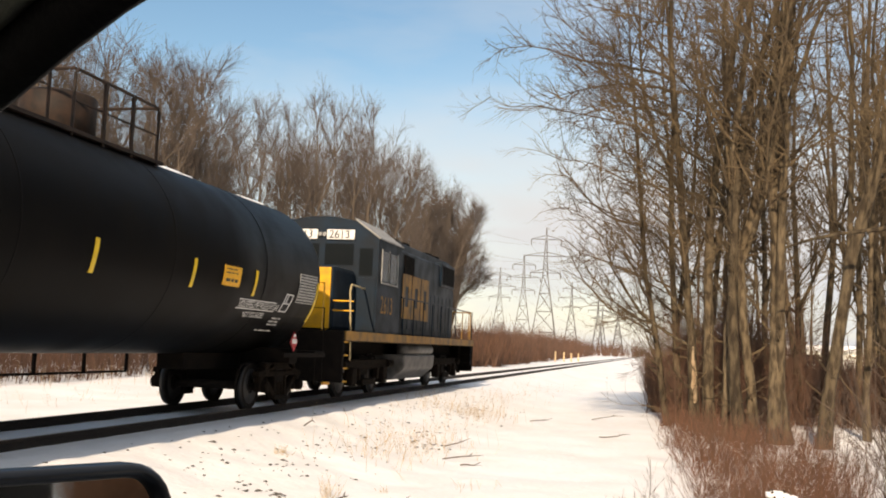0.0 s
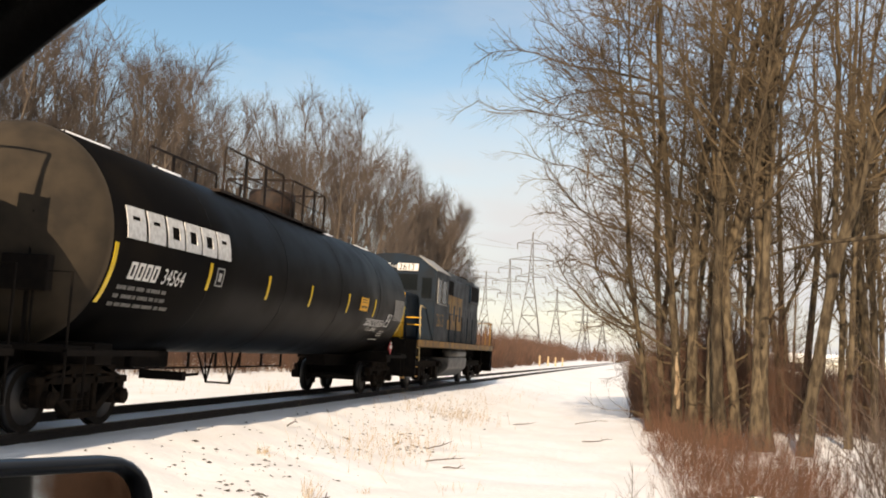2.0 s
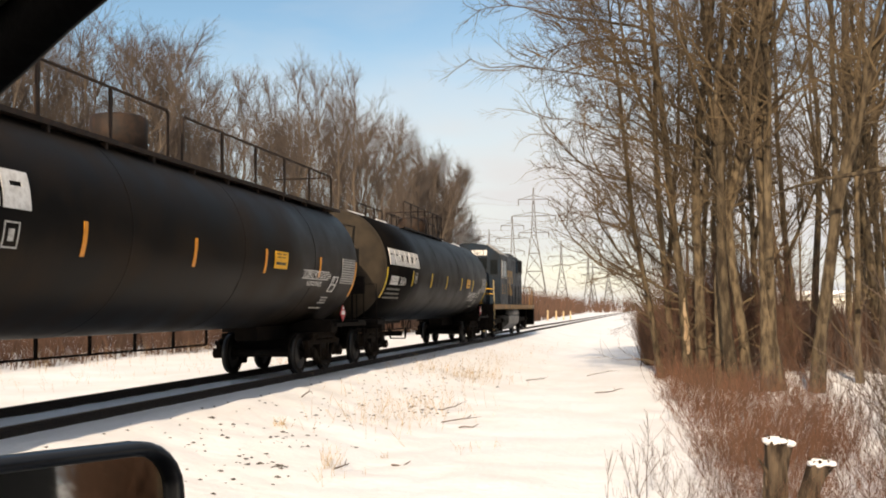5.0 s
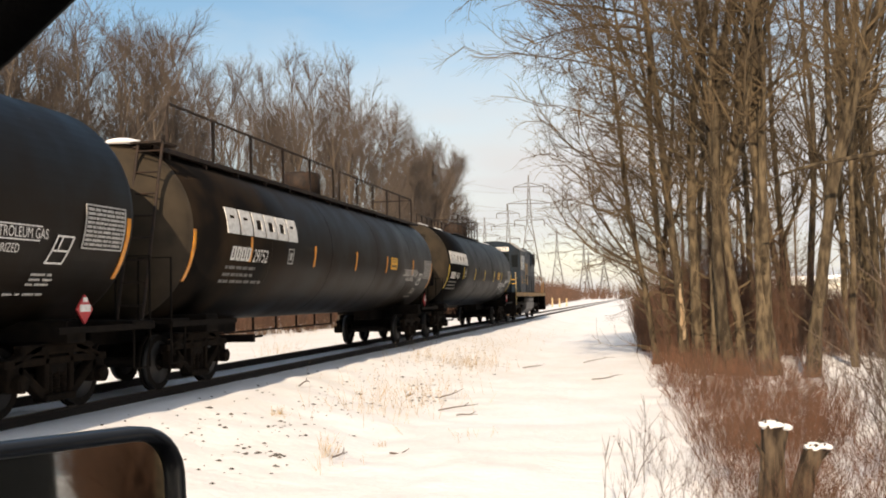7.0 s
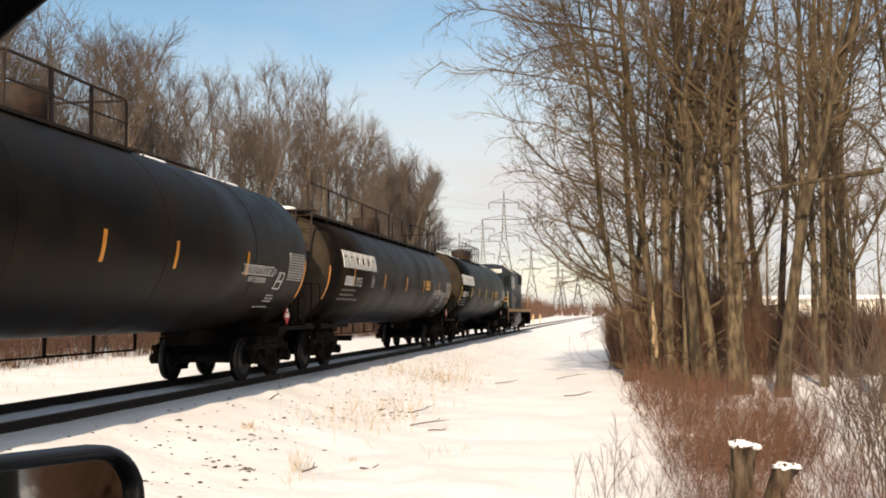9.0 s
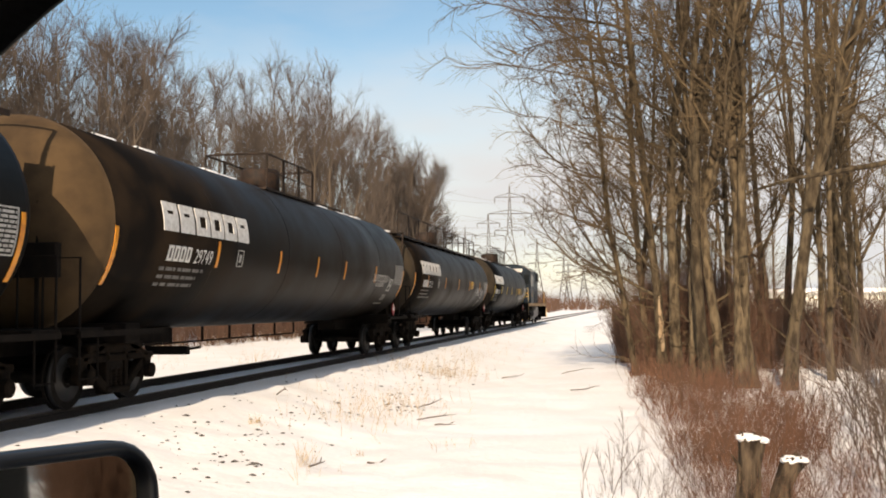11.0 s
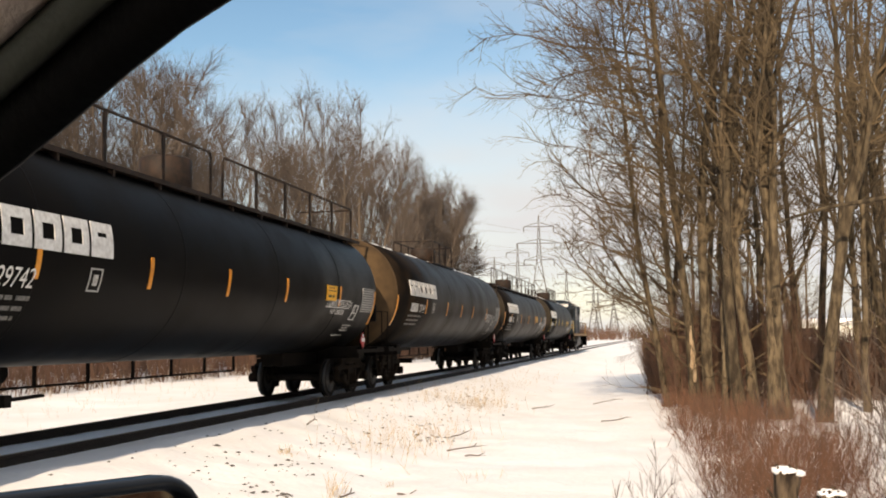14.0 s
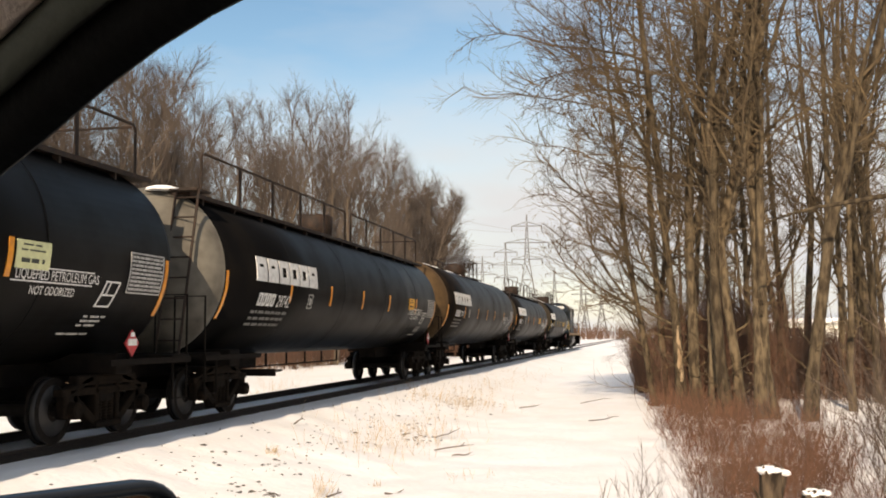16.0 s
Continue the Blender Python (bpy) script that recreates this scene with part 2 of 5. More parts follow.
# ---- ground ----
def rise(x, y):
    """Height of the snow: bed between the rails, shoulder, slope down to the path, woods floor."""
    if x < 0:
        a = -x
        pts = [(0, -0.135), (1.5, -0.15), (2.2, -0.27), (4.0, -0.55), (9, -0.6), (5000, -0.6)]
    else:
        a = x
        pts = [(0, -0.135), (1.45, -0.14), (1.9, -0.23), (3.0, -0.5), (4.6, -0.72), (9, -0.70), (12, -0.62), (30, -0.6), (5000, -0.6)]
    for (a0, z0), (a1, z1) in zip(pts, pts[1:]):
        if a <= a1:
            f = (a - a0) / (a1 - a0)
            z = z0 + (z1 - z0) * f
            break
    if abs(y) < 220 and a < 60:
        k = min(1.0, max(0.0, (a - 0.9) / 2.0))
        z += k * (0.10 * noise.noise((x * 0.35, y * 0.22, 0.3)) + 0.045 * noise.noise((x * 1.1, y * 0.8, 4.0)))
        z += (0.012 + 0.026 * k) * noise.noise((x * 2.6, y * 1.9, 9.0))
        if 0.8 < a < 2.6:
            z += 0.045 * math.sin((a - 0.8) / 1.8 * math.pi) * noise.noise((x * 2.0, y * 1.1, 2.0))
    return z


def steps(stops):
    out = []
    for (a, b, d) in stops:
        n = max(1, round((b - a) / d))
        out += [a + (b - a) * i / n for i in range(n)]
    return out + [stops[-1][1]]


def make_ground():
    xs = steps([(-3000, -300, 450), (-300, -60, 24), (-60, -20, 2.5), (-20, -4, 0.8), (-4, -2, 0.25), (-2, 6, 0.16), (6, 14, 0.3), (14, 30, 1.0), (30, 60, 3), (60, 300, 24), (300, 3000, 450)])
    ys = steps([(-1500, -200, 260), (-200, -10, 5), (-10, 6, 0.6), (6, 30, 0.2), (30, 70, 0.5), (70, 220, 2.5), (220, 600, 25), (600, 4500, 390)])
    verts = [(x, y, rise(x, y)) for y in ys for x in xs]
    n = len(xs)
    faces = [(j * n + i, j * n + i + 1, (j + 1) * n + i + 1, (j + 1) * n + i) for j in range(len(ys) - 1) for i in range(n - 1)]
    me = mesh_of("ground", verts, faces, True)
    me.materials.append(SNOW)
    return tagged(new("ground", me), "bright sunlit snow cover with a low railway embankment", "snow", kind="structure")


ground = make_ground()


def make_rail(name, x):
    bm = BM()
    prof = [(-0.07, -0.185), (0.07, -0.185), (0.07, -0.165), (0.012, -0.145), (0.01, -0.05), (0.036, -0.038), (0.036, -0.008), (0.025, 0.0),
            (-0.025, 0.0), (-0.036, -0.008), (-0.036, -0.038), (-0.01, -0.05), (-0.012, -0.145), (-0.07, -0.165)]
    ends = [[bm.verts.new((x + px, y, pz)) for px, pz in prof] for y in (-80, 60, 480)]
    for a, b in zip(ends, ends[1:]):
        for k in range(len(prof)):
            bm.faces.new((a[k], a[(k + 1) % len(prof)], b[(k + 1) % len(prof)], b[k]))
    ob = part(name, bm, RAIL)
    tagged(ob, "rust-brown steel running rail set in snow", "rail", "rails", "structure")
    bm = BM()
    box(bm, x - 0.022, x + 0.022, -80, 480, 0.0, 0.003)
    part("rail_head", bm, RAILTOP, ob, "worn bright running surface")
    return ob


for rail_x in (-0.754, 0.754):
    make_rail("rail", rail_x)


# ---- tree generator ----
class Sticks:
    """Collects tapered round sticks into one mesh."""

    def __init__(self):
        self.v, self.f = [], []

    def stick(self, pts, radii, n):
        base = len(self.v)
        u = None
        for i, p in enumerate(pts):
            d = (pts[min(i + 1, len(pts) - 1)] - pts[max(i - 1, 0)])
            d = d.normalized() if d.length > 1e-6 else Vector((0, 0, 1))
            u = d.orthogonal().normalized() if u is None else (u - d * u.dot(d)).normalized()
            w = d.cross(u)
            r = radii[i]
            for k in range(n):
                a = 2 * math.pi * k / n
                q = p + u * (math.cos(a) * r) + w * (math.sin(a) * r)
                self.v.append((q.x, q.y, q.z))
        for i in range(len(pts) - 1):
            for k in range(n):
                a, b = base + i * n + k, base + i * n + (k + 1) % n
                self.f.append((a, b, b + n, a + n))

    def mesh(self, name, material, smooth=True):
        me = mesh_of(name, self.v, self.f, smooth)
        me.materials.append(material)
        return me


def path(rg, start, way, length, segs, wobble, up):
    """A wandering line that starts along way and bends by up towards the sky."""
    pts, p, d = [start.copy()], start.copy(), way.normalized()
    for i in range(segs):
        d = (d + Vector((rg.gauss(0, wobble), rg.gauss(0, wobble), rg.gauss(0, wobble) + up))).normalized()
        p = p + d * (length / segs)
        pts.append(p.copy())
    return pts


def along(pts, f):
    s = f * (len(pts) - 1)
    i = min(int(s), len(pts) - 2)
    return pts[i].lerp(pts[i + 1], s - i), (pts[i + 1] - pts[i]).normalized()


def side_way(rg, d, angle, bias=None):
    o = d.orthogonal().normalized()
    o = Matrix.Rotation(rg.uniform(0, 6.283), 3, d) @ o
    if bias is not None:
        o = (o + bias).normalized()
    return (d * math.cos(angle) + o * math.sin(angle)).normalized()


def grow(seed, height, r0, first=0.25, limbs=16, subs=8, twigs=7, reach=0.36, stems=1, fork=0.4, wobble=0.05, twig_r=0.006, sides=7, limb_up=0.10, bias=None, sub_sub=True, epi=0, lean=0.0, spread=(0.6, 1.15), bend=0.13, thick=0.0095, stem_angle=(0.2, 0.5)):
    """Trunk and crown of a bare tree as two meshes' sticks."""
    rg = random.Random(seed)
    trunk, crown = Sticks(), Sticks()
    base = path(rg, Vector((0, 0, -0.25)), Vector((rg.gauss(0, 0.05) + (lean or 0), rg.gauss(0, 0.04), 1)), height, 12, wobble, 0.03)
    flare = lambda f: 1 + 0.45 * math.exp(-f * height / 0.5)
    rad = lambda f: r0 * (1 - f) ** 0.8 * flare(f) + 0.012
    trunk.stick(base, [rad(i / 12) for i in range(13)], sides + 3)
    axes = [(base, rad)]
    for s in range(stems - 1):
        f0 = fork * rg.uniform(0.5, 1.1)
        p, d = along(base, f0)
        q = path(rg, p, side_way(rg, d, rg.uniform(*stem_angle)), height * (1 - f0) * rg.uniform(0.75, 1.0), 10, wobble * 1.3, 0.12)
        rs = r0 * (1 - f0) * 0.62
        rr = lambda f, rs=rs: rs * (1 - f) ** 0.8 + 0.01
        trunk.stick(q, [rr(i / 10) for i in range(11)], sides + 1)
        axes.append((q, rr))
    for k in range(epi):
        ax, rr = axes[rg.randrange(len(axes))]
        p, d = along(ax, rg.uniform(0.04, 0.6))
        ln = rg.uniform(0.5, 2.2)
        q = path(rg, p, side_way(rg, d, rg.uniform(0.8, 1.4), bias * 0.4 if bias is not None else None), ln, 5, 0.2, 0.06)
        crown.stick(q, [0.012 * (1 - i / 5) + twig_r for i in range(6)], 4)
        for j in range(5):
            p3, d3 = along(q, rg.uniform(0.2, 1.0))
            crown.stick(path(rg, p3, side_way(rg, d3, rg.uniform(0.4, 1.0)), ln * 0.35, 2, 0.2, 0.05), [twig_r * 0.9, twig_r * 0.7, twig_r * 0.4], 3)
    for k in range(limbs):
        ax, rr = axes[k % len(axes)]
        f = first + (0.97 - first) * ((k + rg.random()) / limbs) if ax is base else rg.uniform(0.12, 0.95)
        p, d = along(ax, f)
        ln = height * reach * (1.05 - f * 0.75) * rg.uniform(0.6, 1.15)
        q = path(rg, p, side_way(rg, d, rg.uniform(*spread), bias), ln, 7, bend, limb_up)
        lr = max(0.012, min(rr(f) * 0.5, ln * thick))
        (trunk if lr > 0.035 else crown).stick(q, [lr * (1 - i / 7) ** 0.9 + twig_r for i in range(8)], 5)
        for j in range(subs):
            f2 = rg.uniform(0.15, 1.0)
            p2, d2 = along(q, f2)
            l2 = ln * rg.uniform(0.22, 0.5) * (1.1 - 0.5 * f2)
            q2 = path(rg, p2, side_way(rg, d2, rg.uniform(0.45, 1.0), bias * 0.3 if bias is not None else None), l2, 4, bend * 1.3, 0.06)
            crown.stick(q2, [lr * 0.4 * (1 - i / 4) + twig_r for i in range(5)], 4)
            for w in range(twigs):
                p3, d3 = along(q2, rg.uniform(0.15, 1.0))
                l3 = l2 * rg.uniform(0.3, 0.6)
                q3 = path(rg, p3, side_way(rg, d3, rg.uniform(0.4, 0.95)), l3, 2, 0.15, 0.05)
                crown.stick(q3, [twig_r * 0.9, twig_r * 0.75, twig_r * 0.4], 3)
                if sub_sub and rg.random() < 0.8:
                    for _ in range(2):
                        p4, d4 = along(q3, rg.uniform(0.3, 0.9))
                        q4 = [p4, p4 + side_way(rg, d4, 0.6) * l3 * 0.45]
                        crown.stick(q4, [twig_r * 0.65, twig_r * 0.35], 3)
    return trunk, crown


def round_tree(seed, height, r0, wide, stems=6, limbs=60, subs=8, twigs=5, twig_r=0.0095):
    """A spreading bare tree with a domed crown: rising stems that fork again and again inside a rounded outline."""
    rg = random.Random(seed)
    trunk, crown = Sticks(), Sticks()
    mid, tall = height * 0.56, height * 0.46
    lump = [rg.uniform(0, 6.283) for _ in range(3)]

    def inside(q):
        """The part of a branch that lies within the crown's uneven dome."""
        edge = rg.uniform(0.86, 1.04)
        out = q[:2]
        for p in q[2:]:
            a = math.atan2(p.y, p.x)
            e = math.sqrt((p.x * p.x + p.y * p.y) / wide ** 2 + ((p.z - mid) / tall) ** 2)
            if p.z > mid * 0.7 and e > edge * (1 + 0.07 * math.sin(2 * a + lump[0]) + 0.06 * math.sin(3 * a + lump[1])):
                break
            out.append(p)
        return out

    def taper(q, a, b):
        n = len(q) - 1
        return [a + (b - a) * (i / n) ** 0.85 for i in range(n + 1)]

    base = path(rg, Vector((0, 0, -0.3)), Vector((rg.gauss(0, 0.05), rg.gauss(0, 0.05), 1)), height * 0.9, 12, 0.05, 0.03)
    base = inside(base)
    trunk.stick(base, taper(base, r0, 0.02), 9)
    axes = [base]
    for k in range(stems):
        p, d = along(base, rg.uniform(0.10, 0.42))
        q = inside(path(rg, p, side_way(rg, d, rg.uniform(0.25, 0.75)), height * rg.uniform(0.65, 0.95), 12, 0.07, 0.075))
        trunk.stick(q, taper(q, r0 * 0.6, 0.018), 7)
        axes.append(q)
    for k in range(limbs):
        p, d = along(axes[k % len(axes)], rg.uniform(0.25, 0.98))
        ln = height * rg.uniform(0.14, 0.30)
        q = inside(path(rg, p, side_way(rg, d, rg.uniform(0.35, 0.8)), ln, 8, 0.06, 0.07))
        (trunk if k < limbs // 3 else crown).stick(q, taper(q, 0.045, twig_r), 5)
        for j in range(subs):
            p2, d2 = along(q, rg.uniform(0.2, 1.0))
            l2 = ln * rg.uniform(0.25, 0.5)
            q2 = inside(path(rg, p2, side_way(rg, d2, rg.uniform(0.3, 0.75)), l2, 4, 0.08, 0.07))
            crown.stick(q2, taper(q2, twig_r * 1.9, twig_r * 0.8), 4)
            for w in range(twigs):
                p3, d3 = along(q2, rg.uniform(0.15, 1.0))
                l3 = rg.uniform(0.5, 1.3)
                q3 = path(rg, p3, side_way(rg, d3, rg.uniform(0.25, 0.7)), l3, 2, 0.09, 0.07)
                crown.stick(q3, [twig_r * 0.9, twig_r * 0.7, twig_r * 0.35], 3)
                p4, d4 = along(q3, rg.uniform(0.2, 0.8))
                crown.stick([p4, p4 + side_way(rg, d4, 0.55) * l3 * 0.5], [twig_r * 0.65, twig_r * 0.35], 3)
    return trunk, crown


def make_round_tree(label, group, at, turn=0, **kw):
    ob = thing("bare_tree", label, "tree", group)
    t, c = round_tree(**kw)
    a, b = new("trunk", t.mesh("trunk", LBARK)), new("crown", c.mesh("crown", LTWIG, False))
    a.parent = b.parent = ob
    ob.matrix_basis = pose(*at, 0, 0, turn)
    return ob


def make_tree(name, label, group, seed, bark, twig, at, turn=0, **kw):
    ob = thing(name, label, "tree", group)
    t, c = grow(seed, **kw)
    a, b = new("trunk", t.mesh("trunk", bark)), new("crown", c.mesh("crown", twig, False))
    a.parent = b.parent = ob
    ob.matrix_basis = pose(*at, 0, 0, turn)
    return ob


# woods beside the path: grey-brown trunks with a bias of their boughs towards the light over the track
NEAR = [  # x, y, trunk radius, height, stems, seed, first limb
    (9.25, 29.1, 0.15, 17, 2, 11, 0.12), (8.55, 30.5, 0.10, 14, 1, 12, 0.12), (8.95, 31.5, 0.12, 16, 2, 13, 0.15),
    (9.62, 28.6, 0.17, 18, 2, 14, 0.22), (9.98, 27.0, 0.15, 18, 2, 15, 0.25), (10.22, 25.8, 0.16, 19, 2, 16, 0.25),
    (10.58, 26.6, 0.14, 18, 1, 17, 0.3), (10.98, 25.6, 0.17, 19, 3, 18, 0.22), (11.32, 25.9, 0.14, 18, 2, 19, 0.3),
    (11.92, 24.6, 0.17, 18, 3, 20, 0.3), (13.56, 28.2, 0.10, 16, 2, 21, 0.25), (13.75, 22.6, 0.21, 20, 2, 22, 0.3),
    (8.7, 36.0, 0.11, 14, 2, 23, 0.08), (9.6, 34.0, 0.12, 15, 2, 24, 0.10), (12.6, 33.0, 0.13, 17, 2, 25, 0.2),
    (14.8, 31.0, 0.12, 16, 2, 26, 0.25), (15.3, 26.5, 0.10, 15, 2, 27, 0.25), (10.6, 38.0, 0.13, 16, 2, 28, 0.15)]
FORKED = []
for x, y, r, h, stems, seed, first in NEAR:
    near_path = x < 9.8
    tree = make_tree("bare_tree", "tall bare deciduous tree with grey-brown bark rising from snow and brush", "trees beside the snowy path", seed, BARK, TWIG,
              (x, y, rise(x, y)), height=h, r0=r * 0.85, first=first, stems=stems, limbs=28 if near_path else 18, subs=9, twigs=7, epi=75 if near_path else 40,
              reach=(0.335 if x < 9.3 else 0.33) if near_path else 0.30, bias=Vector((-0.8, -0.35, 0.1)) if near_path else Vector((-0.1, -0.1, 0.1)),
              limb_up=0.050 if near_path else 0.12, wobble=0.06, twig_r=0.0058, spread=(0.75, 1.35) if near_path else (0.6, 1.15), bend=0.17, thick=0.0075, lean=(x - 10.2) * 0.05 if x < 10.2 else (10.2 - x) * 0.012)
    if seed in (12, 22):
        FORKED.append(tree)

# the long level bough that crosses behind the trunks
st = Sticks()
bough = path(random.Random(4), Vector((0, 0, 0)), Vector((-1, 0.15, -0.12)), 3.0, 8, 0.05, 0.0)
st.stick(bough, [0.065 - 0.005 * i for i in range(9)], 8)
bough_ob = tagged(new("bough", st.mesh("bough", BARK)), "thick level bough")
bough_ob.parent = FORKED[-1]
bough_ob.location = (0.05, 0.0, 4.9)

rgb = random.Random(17)
st = Sticks()
for start, way, ln in (((-0.1, 0, 10.3), (-1, -0.12, 0.45), 5.6), ((-0.1, 0, 9.9), (-1, -0.3, 0.40), 4.2), ((-0.1, 0, 9.2), (-1, -0.1, 0.35), 3.2)):
    main = path(rgb, Vector(start), Vector(way), ln, 10, 0.10, -0.055)
    st.stick(main, [0.05 - 0.0042 * i for i in range(11)], 6)
    for k in range(26):
        p, d = along(main, rgb.uniform(0.2, 1.0))
        q = path(rgb, p, side_way(rgb, d, rgb.uniform(0.5, 1.0)), rgb.uniform(0.5, 1.3), 4, 0.18, -0.02)
        st.stick(q, [0.013, 0.011, 0.009, 0.007, 0.004], 4)
        for j in range(5):
            p2, d2 = along(q, rgb.uniform(0.2, 1.0))
            st.stick(path(rgb, p2, side_way(rgb, d2, rgb.uniform(0.4, 0.9)), rgb.uniform(0.2, 0.5), 2, 0.2, 0.0), [0.006, 0.005, 0.003], 3)
high = tagged(new("bough", st.mesh("bough", TWIG)), "long boughs reaching out over the path")
high.parent = FORKED[0]

# second growth further along and deeper in the woods, copies of four bare trees
deep = [make_tree("bare_tree", "slender bare tree deep in the snowy woods", "trees deep in the woods", 40 + k, BARK, TWIG,
                  (16 + 4 * k, 36 + 3 * k, -0.6), height=15 + k, r0=0.10 + 0.02 * k, first=0.2, limbs=18, subs=7, twigs=6, reach=0.28, stems=2,
                  wobble=0.035, twig_r=0.008, sub_sub=False) for k in range(4)]
rg = random.Random(5)
for k in range(34):
    y = 33 + 90 * rg.random() ** 1.3
    x = rg.uniform(10.4, 16) + max(0, y - 34) * rg.uniform(0.0, 0.30) if k < 28 else rg.uniform(17, 26)
    if k >= 28:
        y = rg.uniform(22, 40)
    copy_thing(deep[k % 4], pose(x, y, -0.62, 0, 0, rg.uniform(0, 360)))

# woods beyond the track
LEFT = [make_round_tree("bare grey-brown tree in the woods beyond the track", "trees beyond the track", p, seed=70 + k, height=h, r0=r, wide=w)
        for k, (p, h, r, w) in enumerate([((-20.0, 50, -0.6), 17.0, 0.20, 5.0), ((-24.0, 44, -0.6), 17.5, 0.20, 5.4), ((-15.2, 64, -0.6), 18.6, 0.22, 5.6),
                                          ((-18.5, 90, -0.6), 19.6, 0.22, 5.2), ((-14.5, 93, -0.6), 17.0, 0.20, 4.2)])]
rg = random.Random(8)
FAR_SIDE = [(0, -17.5, 54, 1.06), (1, -22.5, 55, 1.08), (0, -26, 52, 1.2), (1, -28, 47, 1.16), (0, -22, 40, 1.1), (1, -20, 34, 1.0), (0, -26, 36, 1.2), (1, -31, 41, 1.25), (0, -18.5, 28, 0.9),
            (0, -24, 28, 1.2), (1, -19.3, 46, 1.05), (0, -30, 54, 1.25), (2, -19.5, 67, 1.02), (2, -12.6, 67, 1.0), (2, -24, 66, 1.1), (2, -16, 74, 1.1), (2, -27, 70, 1.2), (2, -22, 80, 1.15),
            (3, -21, 92, 1.08), (3, -16.5, 97, 1.1), (4, -13.0, 95, 1.1), (4, -14.0, 103, 1.12), (3, -19, 106, 1.15), (4, -17, 111, 1.25), (4, -16.5, 114, 1.1), (3, -26, 100, 1.25), (4, -20, 122, 1.2)]
for kind, x, y, size in FAR_SIDE:
    copy_thing(LEFT[kind], pose(x, y, -0.7, 0, 0, rg.uniform(0, 360)) @ Matrix.Scale(size, 4))


# ---- train ----
R, ZC = 1.52, 2.51          # tank radius and height of its axis
WR = 0.42                   # wheel radius
MOVING, ROLLING = [], []    # (thing, place on the train), (wheelset, place on the train)


def wrap(y, arc, lift=0.006):
    """A point on the tank's side: y along, arc above the axis."""
    a = arc / R
    return Vector(((R + lift) * math.cos(a), y, ZC + (R + lift) * math.sin(a)))


def patch(bm, y0, y1, a0, a1, lift=0.006, slant=0.0):
    """A curved panel on the tank's side."""
    n = max(1, math.ceil(abs(a1 - a0) / 0.08))
    rows = []
    for i in range(n + 1):
        a = a0 + (a1 - a0) * i / n
        s = slant * (a - a0)
        rows.append([bm.verts.new(wrap(y0 + s, a, lift)), bm.verts.new(wrap(y1 + s, a, lift)), bm.verts.new(wrap(y1 + s, a, lift - 0.012)), bm.verts.new(wrap(y0 + s, a, lift - 0.012))])
    for p, q in zip(rows, rows[1:]):
        for k in range(4):
            bm.faces.new((p[k], p[(k + 1) % 4], q[(k + 1) % 4], q[k]))
    bm.faces.new(rows[0][::-1])
    bm.faces.new(rows[-1])
    return bm


def written(name, text, size, place, material, parent, label="", squeeze=1.0):
    """Words as a thin raised mesh; place maps (along, up) to a point."""
    cu = bpy.data.curves.new(name, "FONT")
    cu.body, cu.size, cu.extrude = text, size, 0.0
    tmp = bpy.data.objects.new(name, cu)
    scene.collection.objects.link(tmp)
    dg = bpy.context.evaluated_depsgraph_get()
    me = bpy.data.meshes.new_from_object(tmp.evaluated_get(dg))
    bpy.data.objects.remove(tmp)
    bpy.data.curves.remove(cu)
    for v in me.vertices:
        v.co = place(v.co.x * squeeze, v.co.y)
    me.materials.clear()
    me.materials.append(material)
    ob = new(name, me)
    ob.parent = parent
    return tagged(ob, label) if label else ob


def wheelset(parent, y, spot, radius=WR):
    bm = BM()
    for s in (-1, 1):
        prof = [(-0.065, radius - 0.09), (-0.065, radius), (0.035, radius), (0.04, radius + 0.022), (0.07, radius + 0.022), (0.07, radius - 0.08), (0.03, radius - 0.1), (0.02, 0.16), (0.07, 0.13), (0.07, 0.09),
                (-0.07, 0.09), (-0.07, 0.13), (-0.02, 0.17), (-0.02, radius - 0.11)]
        loop = [(s * (0.755 - px), pr) for px, pr in prof]
        rings = []
        n = 36
        for sx, pr in loop:
            rings.append([bm.verts.new((sx, pr * math.cos(2 * math.pi * k / n), pr * math.sin(2 * math.pi * k / n))) for k in range(n)])
        for a, b in zip(rings, rings[1:] + rings[:1]):
            for k in range(n):
                bm.faces.new((a[k], a[(k + 1) % n], b[(k + 1) % n], b[k]))
    lathe(bm, [(-1.05, 0.08), (1.05, 0.08)], 14, "x")
    for s in (-1, 1):
        for k in range(3):
            a = 2.094 * k
            box(bm, s * 1.05 - 0.02, s * 1.05 + 0.02, 0.05 * math.cos(a) - 0.012, 0.05 * math.cos(a) + 0.012, 0.05 * math.sin(a) - 0.012, 0.05 * math.sin(a) + 0.012)
    ob = part("wheelset", bm, WHEEL, parent, "dark steel wheels on one axle")
    for s in (-1, 1):
        bm = BM()
        lathe(bm, [(s * 0.72, radius + 0.001), (s * 0.815, radius + 0.001)], 36, "x")
        part("tread", bm, TREAD, ob, "worn wheel tread", True)
    ob.location = (0, y, radius)
    ROLLING.append((ob, y, radius))
    return ob


